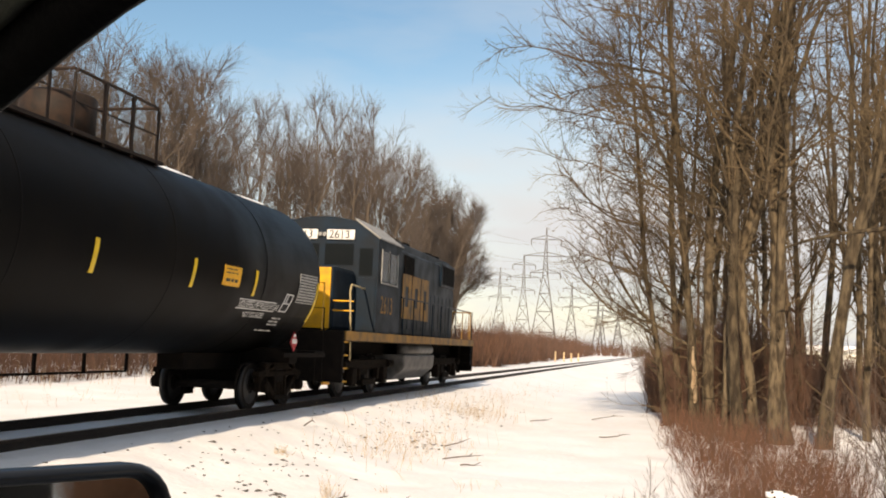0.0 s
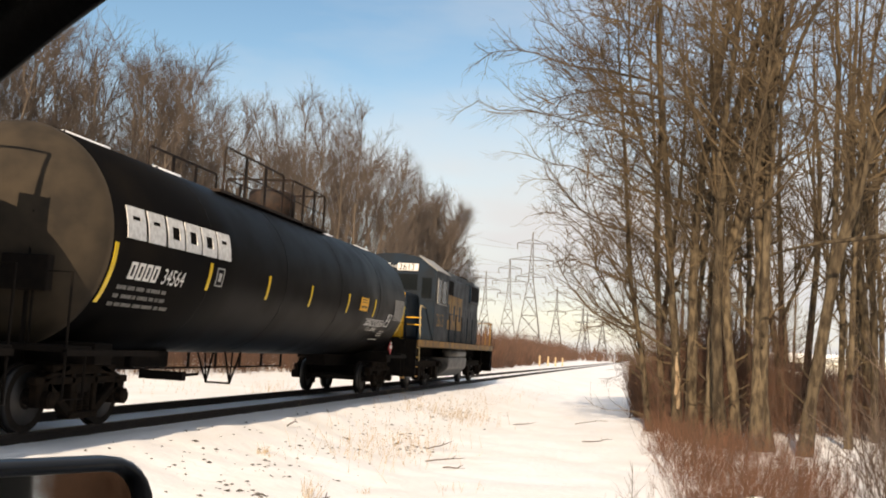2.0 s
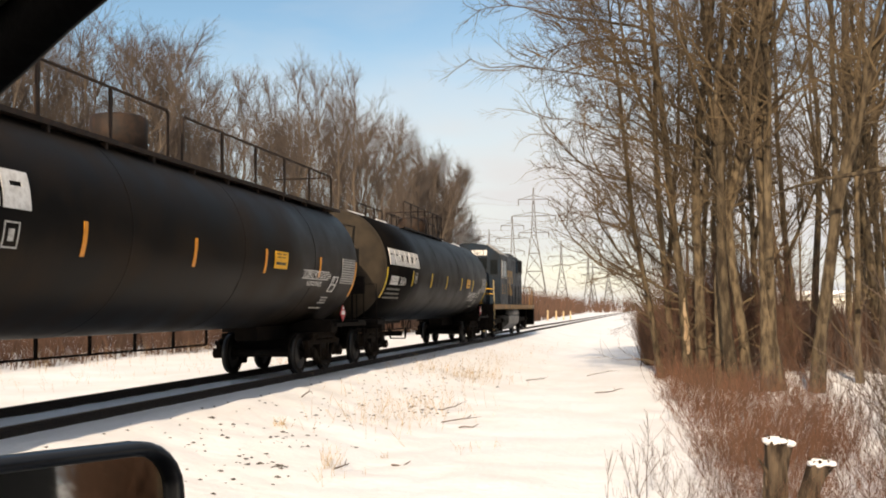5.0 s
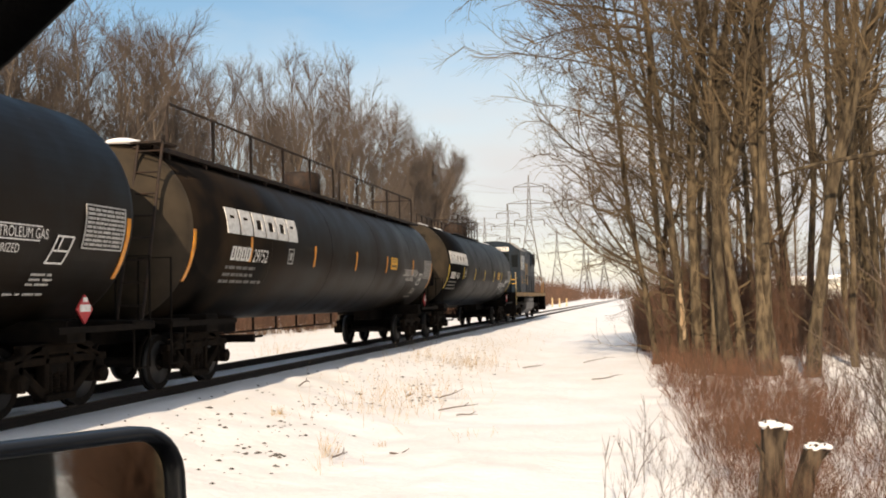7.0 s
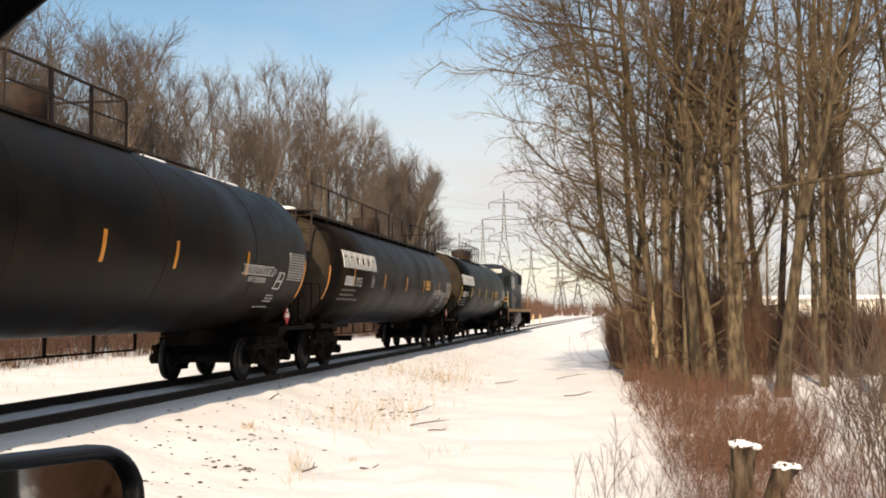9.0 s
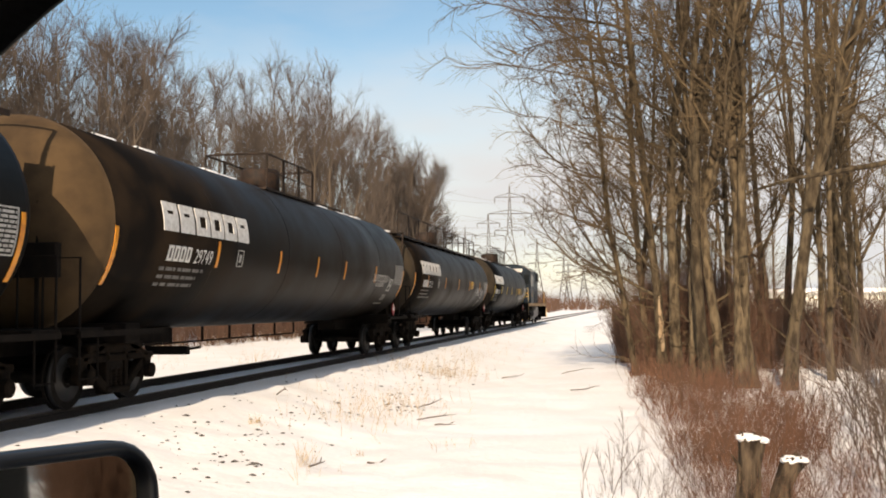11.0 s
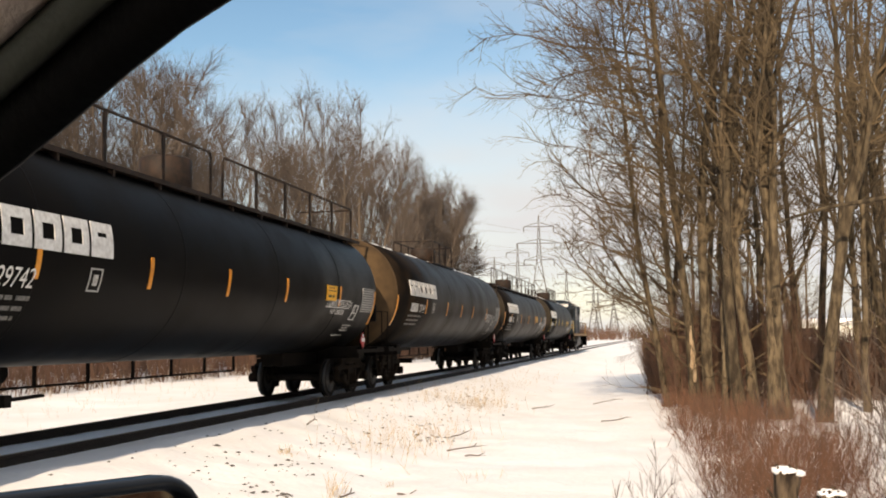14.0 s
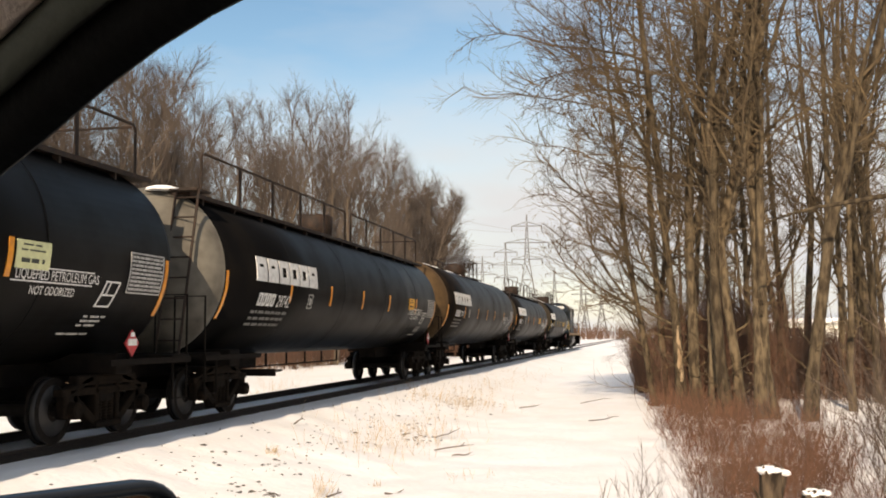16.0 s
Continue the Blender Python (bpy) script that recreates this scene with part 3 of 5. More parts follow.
def truck(parent, y, base=1.78):
    """A two-axle freight truck: cast side frames, bolster and springs."""
    h = base / 2
    for s in (-1, 1):
        x0, x1 = sorted((s * 0.93, s * 1.07))
        bm = BM()
        box(bm, x0, x1, y - h - 0.22, y + h + 0.22, 0.60, 0.70, 0.02)
        box(bm, x0, x1, y - h + 0.12, y + h - 0.12, 0.72, 0.86, 0.03)
        for e in (-1, 1):
            box(bm, x0, x1, y + e * h - 0.16, y + e * h + 0.16, 0.32, 0.64, 0.03)
            ang = math.atan2(0.42, 0.62) * e
            m = Matrix.Translation((0, y + e * (h - 0.34), 0.40)) @ Matrix.Rotation(ang, 4, "X")
            box(bm, x0, x1, -0.36, 0.36, -0.06, 0.06, 0.02, m)
            m = Matrix.Translation((0, y + e * (h - 0.24), 0.74)) @ Matrix.Rotation(-ang * 0.5, 4, "X")
            box(bm, x0, x1, -0.3, 0.3, -0.05, 0.05, 0.02, m)
            box(bm, x0, x1, y + e * 0.27 - 0.05, y + e * 0.27 + 0.05, 0.2, 0.78, 0.02)
        box(bm, x0 - 0.03, x1 + 0.03, y - 0.34, y + 0.34, 0.15, 0.24, 0.03)
        part("side_frame", bm, TRUCK, parent, "rust-brown cast steel side frame")
        bm = BM()
        for k in range(3):
            yy = y - 0.15 + 0.15 * k
            lathe(bm, [(0.24 + 0.02 * i, 0.062 if i % 2 else 0.05) for i in range(16)], 10, "z", Matrix.Translation((s * 1.0, yy, 0)))
        part("spring", bm, TRUCK, parent)
        for e in (-1, 1):
            bm = BM()
            lathe(bm, [(s * 1.05, 0.11), (s * 1.16, 0.11), (s * 1.18, 0.08)], 14, "x", Matrix.Translation((0, y + e * h, WR)))
            part("bearing_cap", bm, TRUCK, parent)
    bm = BM()
    box(bm, -1.05, 1.05, y - 0.2, y + 0.2, 0.48, 0.72, 0.03)
    box(bm, -0.3, 0.3, y - 0.25, y + 0.25, 0.72, 0.95, 0.02)
    box(bm, -0.9, 0.9, y - h + 0.52, y - h + 0.6, 0.35, 0.5)
    box(bm, -0.9, 0.9, y + h - 0.6, y + h - 0.52, 0.35, 0.5)
    part("bolster", bm, FRAME, parent)
    for e in (-1, 1):
        wheelset(parent, y + e * h, None)


def ring_block(bm, y, w, a0, a1, t, lift=0.012, slant=0.0):
    """A plain upright block with an open middle."""
    patch(bm, y, y + t, a0, a1, lift, slant)
    patch(bm, y + w - t, y + w, a0, a1, lift, slant)
    h = t * 0.9
    patch(bm, y + t + slant * 0, y + w - t, a0, a0 + h, lift, slant)
    patch(bm, y + t + slant * (a1 - h - a0), y + w - t + slant * (a1 - h - a0), a1 - h, a1, lift, slant)


def lines_of(bm, y0, y1, a0, rows, pitch, h, rgen, lift=0.008, slant=-0.2):
    """Unreadable small lettering as broken bars."""
    for r in range(rows):
        y = y0 + rgen.uniform(0, 0.06)
        end = y1 - rgen.uniform(0, 0.3) * (y1 - y0)
        while y < end:
            w = rgen.uniform(0.08, 0.3)
            patch(bm, y, min(y + w, end), a0 - r * pitch - h, a0 - r * pitch, lift, slant)
            y += w + rgen.uniform(0.03, 0.08)


def railing(parent, x, y0, y1, z0, z1, posts, mid=True, label="dark steel handrail"):
    bm = BM()
    tube(bm, [(x, y0, z0), (x, y0, z1 - 0.06), (x, y0 + 0.06, z1), (x, y1 - 0.06, z1), (x, y1, z1 - 0.06), (x, y1, z0)], 0.024, 8)
    ob = part("handrail", bm, RAILING, parent, label)
    if mid:
        bm = BM()
        tube(bm, [(x, y0, (z0 + z1) / 2 + 0.05), (x, y1, (z0 + z1) / 2 + 0.05)], 0.015, 6)
        part("mid_rail", bm, RAILING, ob)
    for k in range(1, posts + 1):
        yy = y0 + (y1 - y0) * k / (posts + 1)
        bm = BM()
        box(bm, x - 0.02, x + 0.02, yy - 0.03, yy + 0.03, z0, z1)
        part("post", bm, RAILING, ob)
    return ob


def ladder(parent, x, top, foot, half=0.2):
    """An end ladder between two (y, z) places; it leans out round the dished tank end."""
    bm = BM()
    for e in (-1, 1):
        tube(bm, [(x + e * half, *foot), (x + e * half, *top)], 0.024, 8)
    ob = part("ladder", bm, RAILING, parent, "dark steel end ladder")
    n = round((top[1] - foot[1]) / 0.33)
    for k in range(n):
        bm = BM()
        f = (k + 0.6) / n
        y, z = foot[0] + (top[0] - foot[0]) * f, foot[1] + (top[1] - foot[1]) * f
        tube(bm, [(x - half, y, z), (x + half, y, z)], 0.014, 6)
        part("rung", bm, RAILING, ob)
    return ob


def tank_car(spot, half, number, label, shell, rear_head, stripe, stripes, name_at, top, end_ladder, plate, plate_mat, trucks, seed, lpg=True, hanger=False, drop=0.0, word_drop=0.0):
    """A tank car about its own middle; half is half the length of the straight shell."""
    global R, ZC
    R, ZC = (1.45, 2.44) if end_ladder and top == "long" else (1.52, 2.51)
    rgen = random.Random(seed)
    car = thing("tank_car", label, "tank car", "tank cars of the train")
    dome = [(1.0, 0.0), (0.985, 0.10), (0.94, 0.22), (0.86, 0.36), (0.74, 0.49), (0.58, 0.60), (0.40, 0.68), (0.20, 0.73), (0.03, 0.745)]
    bm = BM()
    lathe(bm, [(-half, R), (-half * 0.5, R), (0, R), (half * 0.5, R), (half, R)], 72, "y", Matrix.Translation((0, 0, ZC)))
    part("tank_shell", bm, shell, car, "long black cylindrical tank", True)
    for e, m in ((-1, rear_head), (1, shell)):
        bm = BM()
        lathe(bm, [(e * half, R)] + [(e * (half + d), R * f) for f, d in dome], 72, "y", Matrix.Translation((0, 0, ZC)))
        part("tank_head", bm, m, car, "dished tank end", True)
    # weld seams
    for f in (-0.62, -0.2, 0.24, 0.66):
        bm = BM()
        lathe(bm, [(f * half - 0.02, R - 0.01), (f * half - 0.008, R + 0.004), (f * half + 0.008, R + 0.004), (f * half + 0.02, R - 0.01)], 72, "y", Matrix.Translation((0, 0, ZC)))
        part("weld_seam", bm, shell, car, "", True)
    # reflective stripes
    for y, low, high in stripes:
        bm = BM()
        patch(bm, y - 0.045, y + 0.045, low - ZC, high - ZC, 0.008)
        part("reflective_stripe", bm, stripe, car, "faded reflective stripe")
    # painted name, number and data
    for k in range(6):
        bm = BM()
        y, a0, a1 = name_at + k * 3.5 / 6, 0.04 - drop, 0.48 - drop
        if k in (0, 1, 5):      # a block open near its top
            ring_block(bm, y, 0.50, a0 + 0.13, a1, 0.14, 0.012)
            patch(bm, y, y + 0.50, a0, a0 + 0.131, 0.012)
        else:
            ring_block(bm, y, 0.52, a0, a1, 0.14, 0.012)
        part("name_block", bm, WHITE, car, "white block shape of the owner's painted name")
    low = drop + (0.14 if seed == 1 else 0.05)
    for k in range(4):
        bm = BM()
        ring_block(bm, name_at + 0.2 + k * 0.215, 0.16, -0.36 - low, -0.12 - low, 0.045, 0.012, 0.12)
        part("mark_block", bm, WHITE, car, "white block of the reporting mark")
    if number:
        written("number", number, 0.33, lambda u, v: wrap(name_at + 1.14 + u + 0.12 * v, -0.36 - low + v, 0.014), WHITE, car, "white stencilled car number", 0.85)
    bm = BM()
    lines_of(bm, name_at + 0.05, name_at + 1.95, -0.46 - low, 3, 0.13, 0.055, rgen)
    part("data_block", bm, DIM, car, "small white stencilled data lines")["kind"] = "stuff"
    bm = BM()
    y = name_at + 2.95
    for a in (-0.40 - drop, -0.12 - drop):
        patch(bm, y, y + 0.28, a, a + 0.02, 0.008)
    for yy in (y, y + 0.26):
        patch(bm, yy, yy + 0.02, -0.40 - drop, -0.10 - drop, 0.008)
    patch(bm, y + 0.09, y + 0.19, -0.32 - drop, -0.18 - drop, 0.008)
    part("stencil_box", bm, FAINT, car, "small white outlined stencil")
    # front data panel, product words, placards
    f = half
    bm = BM()
    for k in range(9):
        a = 0.02 - k * 0.055
        yy = f - 1.05
        while yy < f - 0.2:
            w = rgen.uniform(0.05, 0.22)
            patch(bm, yy, min(yy + w, f - 0.18), a - 0.034, a, 0.009)
            yy += w + 0.03
    for a in (-0.50, 0.045):
        patch(bm, f - 1.1, f - 0.14, a, a + 0.02, 0.009)
    for yy in (f - 1.1, f - 0.16):
        patch(bm, yy, yy + 0.02, -0.50, 0.045, 0.009)
    part("data_panel", bm, FAINT, car, "white stencilled inspection panel")["kind"] = "stuff"
    if lpg:
        for txt, size, a, dy in (("LIQUEFIED PETROLEUM GAS", 0.17, -0.42 - word_drop, 0.0), ("NOT ODORIZED", 0.15, -0.60 - word_drop, 0.35)):
            written("product_lettering", txt, size, lambda u, v, a=a, dy=dy: wrap(f - 3.6 + dy + u - 0.2 * v, a + v, 0.010), WHITE, car, "white stencilled product words", 0.82)["kind"] = "stuff"
        bm = BM()
        patch(bm, f - 3.65, f - 1.98, -0.29 - word_drop, -0.275 - word_drop, 0.009)
        patch(bm, f - 3.65, f - 1.98, -0.455 - word_drop, -0.44 - word_drop, 0.009)
        part("word_frame", bm, WHITE, car)
    bm = BM()
    y = f - 1.75
    for a in (-0.72, -0.56, -0.38):
        patch(bm, y + 0.3 * (a + 0.72), y + 0.36 + 0.3 * (a + 0.72), a, a + 0.022, 0.009)
    patch(bm, y, y + 0.025, -0.72, -0.38, 0.009, 0.3)
    patch(bm, y + 0.34, y + 0.365, -0.72, -0.38, 0.009, 0.3)
    patch(bm, y + 0.16, y + 0.18, -0.56, -0.38, 0.009, 0.3)
    part("stencil_box", bm, WHITE, car, "white outlined consolidated stencil")
    bm = BM()
    lines_of(bm, f - 1.9, f - 1.3, -0.85, 3, 0.07, 0.03, rgen)
    lines_of(bm, f - 2.2, f - 1.4, -1.14, 1, 0.07, 0.03, rgen)
    part("data_block", bm, FAINT, car)["kind"] = "stuff"
    if plate_mat:
      bm = BM()
      up = 2.51 - ZC
      patch(bm, plate, plate + 0.66, up - 0.38, up - 0.06, 0.012)
      pl = part("notice_plate", bm, plate_mat, car, "bright rectangular emergency notice")
      bm = BM()
      lines_of(bm, plate + 0.06, plate + 0.62, up - 0.10, 2, 0.06, 0.018, rgen, 0.018, 0)
      lines_of(bm, plate + 0.06, plate + 0.62, up - 0.26, 1, 0.1, 0.05, rgen, 0.018, 0)
      part("notice_print", bm, CARGREY, pl)["kind"] = "stuff"
    # underframe: stub sills, shear plates, bolsters, end platforms, couplers
    end = half + 1.0
    for e in (-1, 1):
        bm = BM()
        box(bm, -0.25, 0.25, *sorted((e * (half - 3.2), e * (end - 0.1))), 0.72, 1.05, 0.02)
        part("stub_sill", bm, FRAME, car)
        bm = BM()
        ty = trucks[0] if e < 0 else trucks[1]
        box(bm, -1.30, 1.30, ty - 0.22, ty + 0.22, 0.86, 1.14, 0.02)
        part("body_bolster", bm, FRAME, car)
        bm = BM()
        box(bm, -1.45, 1.45, *sorted((e * (end - 0.85), e * (end - 0.25))), 1.02, 1.10, 0.01)
        box(bm, -1.47, -1.40, *sorted((e * (end - 2.6), e * (end - 0.25))), 0.98, 1.06)
        box(bm, 1.40, 1.47, *sorted((e * (end - 2.6), e * (end - 0.25))), 0.98, 1.06)
        plat = part("end_platform", bm, FRAME, car, "dark steel end platform")
        for s in (-1, 1):
            bm = BM()
            tube(bm, [(s * 1.42, e * (end - 0.3), 1.1), (s * 1.42, e * (end - 0.3), 2.0), (s * 0.9, e * (end - 0.3), 2.0), (s * 0.9, e * (end - 0.3), 1.1)], 0.018, 6)
            tube(bm, [(s * 1.42, e * (end - 0.3), 1.05), (s * 1.42, e * (end - 0.3), 0.45), (s * 1.42, e * (end - 0.75), 0.45), (s * 1.42, e * (end - 0.75), 1.05)], 0.018, 6)
            part("grab_iron", bm, FRAME, plat)
        bm = BM()
        box(bm, -0.1, 0.1, *sorted((e * (end - 0.1), e * (end + 0.32))), 0.78, 0.94, 0.02)
        box(bm, -0.16, 0.16, *sorted((e * (end + 0.22), e * (end + 0.45))), 0.72, 1.0, 0.04)
        part("coupler", bm, FRAME, car)
        bm = BM()
        tube(bm, [(0.35, e * (end - 0.1), 0.75), (0.33, e * (end + 0.1), 0.42), (0.2, e * (end + 0.4), 0.36)], 0.03, 8)
        part("air_hose", bm, FRAME, car)
    # placard holder
    bm = BM()
    m = Matrix.Translation((1.40, half - 0.95, 1.27)) @ Matrix.Rotation(radians(45), 4, "X")
    box(bm, -0.012, 0.012, -0.13, 0.13, -0.13, 0.13, 0, m)
    pc = part("placard", bm, RED, car, "red and white diamond hazard placard")
    bm = BM()
    box(bm, 1.413, 1.418, half - 0.95 - 0.12, half - 0.95 + 0.12, 1.24, 1.33)
    box(bm, 1.413, 1.418, half - 0.95 - 0.05, half - 0.95 + 0.05, 1.36, 1.42)
    part("placard_bars", bm, WHITE, pc)
    bm = BM()
    box(bm, 1.28, 1.385, half - 0.95 - 0.2, half - 0.95 + 0.2, 0.98, 1.06, 0.01)
    box(bm, 1.34, 1.385, half - 0.95 - 0.03, half - 0.95 + 0.03, 1.0, 1.25)
    part("placard_bracket", bm, FRAME, car)
    # brake gear and pipes slung under the tank
    bm = BM()
    tube(bm, [(-1.15, -half + 2.6, 0.62), (-1.15, half - 2.6, 0.62)], 0.02, 6)
    for k in range(9):
        y = -half + 2.6 + (2 * half - 5.2) * k / 8
        box(bm, -1.17, -1.13, y - 0.03, y + 0.03, 0.62, 1.75)
    part("brake_pipe", bm, FRAME, car, "thin pipe on hangers below the tank")
    bm = BM()
    box(bm, -0.35, 0.35, -half + 2.9, -half + 4.2, 0.75, 1.02, 0.03)
    lathe(bm, [(-half + 4.4, 0.16), (-half + 5.3, 0.16)], 16, "y", Matrix.Translation((-0.5, 0, 0.9)))
    tube(bm, [(0.5, -half + 3.3, 0.66), (0.8, -half + 3.8, 0.64), (0.85, -half + 4.3, 0.66)], 0.025, 8)
    box(bm, 0.35, 1.1, -half + 3.2, -half + 3.32, 0.58, 0.72)
    part("brake_gear", bm, FRAME, car, "near-black brake cylinder and levers")
    if hanger:
        bm = BM()
        for s in (-1, 1):
            tube(bm, [(s * 0.3, -1.55, 1.15), (s * 0.25, -1.05, 0.40), (s * 0.3, -0.6, 1.15)], 0.022, 6)
            tube(bm, [(s * 0.25, -1.05, 0.40), (s * 0.3, -1.1, 1.15)], 0.018, 6)
        tube(bm, [(-0.25, -1.05, 0.40), (0.25, -1.05, 0.40)], 0.022, 6)
        part("outlet_skid", bm, FRAME, car, "triangular steel skid under the outlet")
    # top fittings
    ztop = ZC + R
    if top == "centre":
        d0, d1 = -0.2, 2.6
        for x in (-0.75, 0.75):
            railing(car, x, -3.2, d0 - 0.0, ztop - 0.15, 4.72, 2)
            railing(car, x, 0.35, 2.6, ztop - 0.25, 4.72, 2)
        for yy in (2.6, 0.35):
            bm = BM()
            tube(bm, [(-0.75, yy, 4.72), (0.75, yy, 4.72)], 0.022, 6)
            part("cross_rail", bm, RAILING, car)
        bm = BM()
        box(bm, 0.45, 0.8, -3.4, 2.75, ztop - 0.16, ztop - 0.11)
        box(bm, -0.8, -0.45, -3.4, 2.75, ztop - 0.16, ztop - 0.11)
        part("walkway", bm, RAILING, car, "steel grating walkway on the tank top")
        bm = BM()
        lathe(bm, [(ztop - 0.1, 0.52), (ztop + 0.50, 0.52), (ztop + 0.54, 0.46)], 28, "z", Matrix.Translation((0, 1.15, 0)))
        box(bm, -0.05, 0.05, 1.6, 1.75, ztop + 0.1, ztop + 0.3)
        part("dome_housing", bm, RAILING, car, "round steel valve housing", True)
    elif top == "long":
        bm = BM()
        for e in (-1, 1):
            box(bm, *sorted((e * 0.52, e * 0.88)), -half - 0.2, half + 0.5, ztop - 0.17, ztop - 0.14)
            box(bm, *sorted((e * 0.86, e * 0.89)), -half - 0.2, half + 0.5, ztop - 0.19, ztop - 0.12)
        part("walkway", bm, RAILING, car, "long dark walkway along the tank top")
        n = 12
        for k in range(n + 1):
            bm = BM()
            y = -half + 0.4 + (2 * half - 0.9) * k / n
            box(bm, 0.76, 0.86, y - 0.025, y + 0.025, ztop - 0.32, ztop - 0.17)
            part("walkway_bracket", bm, RAILING, car)
        gap = 0.9
        railing(car, 0.72, -half + 0.6, gap - 0.25, ztop - 0.1, 4.56, 4, False)
        railing(car, 0.72, gap + 0.25, half + 0.3, ztop - 0.1, 4.56, 4, False)
        for yy in (half + 0.3,):
            bm = BM()
            tube(bm, [(-0.72, yy, 4.54), (0.72, yy, 4.54)], 0.02, 6)
            part("cross_rail", bm, RAILING, car)
        bm = BM()
        lathe(bm, [(ztop - 0.1, 0.45), (ztop + 0.52, 0.45), (ztop + 0.56, 0.4)], 28, "z", Matrix.Translation((0, 0.4, 0)))
        part("dome_housing", bm, RAILING, car, "round steel valve housing", True)
    else:
        for x in (-0.7, 0.7):
            railing(car, x, -0.9, 2.3, ztop - 0.2, 4.66, 2, True)
        for yy in (-0.9, 2.3):
            bm = BM()
            tube(bm, [(-0.7, yy, 4.66), (0.7, yy, 4.66)], 0.02, 6)
            part("cross_rail", bm, RAILING, car)
        bm = BM()
        box(bm, 0.4, 0.75, -1.1, 2.5, ztop - 0.16, ztop - 0.11)
        tube(bm, [(0.3, 2.5, ztop + 0.02), (0.3, 6.2, ztop + 0.05)], 0.03, 6)
        part("walkway", bm, RAILING, car)
        bm = BM()
        lathe(bm, [(ztop - 0.1, 0.45), (ztop + 0.44, 0.45), (ztop + 0.48, 0.4)], 28, "z", Matrix.Translation((0, 0.55, 0)))
        part("dome_housing", bm, RAILING, car, "round steel valve housing", True)
    if end_ladder:
        ladder(car, 0.92, (-half - 0.35, ztop - 0.12), (-half - 1.0, 1.1))
        bm = BM()
        box(bm, 0.62, 1.12, -half - 0.42, -half + 0.12, ztop - 0.135, ztop - 0.105)
        part("end_step", bm, RAILING, car)
        bm = BM()
        lathe(bm, [(0.0, 0.30), (0.05, 0.27), (0.08, 0.16), (0.09, 0.02)], 16, "z", Matrix.Translation((0.35, -half - 0.10, ztop - 0.09)))
        part("snow_cap", bm, SNOW, car, "patch of unmelted snow", True)
    else:
        bm = BM()
        tube(bm, [(0.75, -half - 0.6, 1.1), (0.75, -half - 0.6, 2.75)], 0.03, 8)
        box(bm, 0.45, 1.1, -half - 0.75, -half - 0.6, 1.75, 2.2, 0.02)
        part("brake_stand", bm, FRAME, car, "hand brake stand")
    for k in range(9):
        y = -half + 0.2 + (2 * half - 1.6) * (k + rgen.random()) / 9
        ln, a0 = rgen.uniform(0.25, 1.3), rgen.uniform(1.20, 1.36)
        bm = BM()
        m = 8
        rows = []
        for i in range(m + 1):
            f = i / m
            w = 0.20 * math.sqrt(max(0.02, 1 - (2 * f - 1) ** 2)) * rgen.uniform(0.7, 1.1)
            rows.append([bm.verts.new((math.cos(a) * (R + h), y + ln * f, ZC + math.sin(a) * (R + h))) for a, h in ((a0 - w * 0.4, -0.004), (a0 - w * 0.2, 0.022), (a0 + w * 0.5, 0.03), (a0 + w, -0.004))])
        for p, q in zip(rows, rows[1:]):
            for i in range(3):
                bm.faces.new((p[i], p[i + 1], q[i + 1], q[i]))
        part("snow_patch", bm, SNOW, car, "thin strip of snow left on the tank top", True)
    for y in trucks:
        truck(car, y)
    car.location = (0, 24.23 + spot, 0)
    MOVING.append((car, spot))
    return car


def stripes_of(ys, mid, ends, z0=2.02, z1=2.46):
    return [(y - mid, z0, z1) for y in ys] + [(y - mid, 1.62, 2.46) for y in ends]


tank_car(-13.0, 8.15, "34564", "black tank car with white lettering and yellow stripes behind the engine", BLACK, DUST, YELLOW,
         stripes_of((-18.1, -15.53, -13.1, -10.4, -8.05), -13.0, (-21.05, -4.9)), -7.8, "centre", False, 3.62, NOTICE, (-7.75, 7.5), 1, word_drop=0.28, hanger=True)
tank_car(-32.475, 8.775, "29752", "dusty black tank car with a full-length top walkway and end ladder", BROWNBLACK, DUST, ORANGE,
         stripes_of((-38.9, -35.4, -32.3, -29.4, -26.34), -32.475, (-41.2, -23.75)), -7.475, "long", True, 3.5, NOTICE, (-7.775, 7.525), 2)
tank_car(-52.25, 8.95, "29749", "black tank car with a rusty brown rear end and orange stripes", BROWNBLACK, RUSTHEAD, ORANGE,
         stripes_of((-57.65, -54.55, -52.05, -49.79, -46.75), -52.25, (-61.15, -43.35)), -7.5, "mid", False, 5.2, None, (-8.0, 8.0), 3, drop=0.04)
tank_car(-71.75, 8.6, "29742", "black tank car with pale rear end, ladder and long handrail", BLACK, GREYHEAD, ORANGE,
         stripes_of((-77.09, -74.48, -71.87, -69.22, -65.95), -71.75, (-80.25, -63.2)), -7.2, "long", True, 4.86, NOTICE, (-7.8, 7.9), 4, drop=0.12)
tank_car(-91.35, 8.95, "", "black tank car with a pale yellow notice and white product words", BLACK, DUST, ORANGE,
         stripes_of((-98.15, -95.45, -92.35, -89.25, -86.15), -91.35, (-100.25, -82.45)), -7.5, "long", True, 5.3, PALE, (-8.0, 8.0), 5)


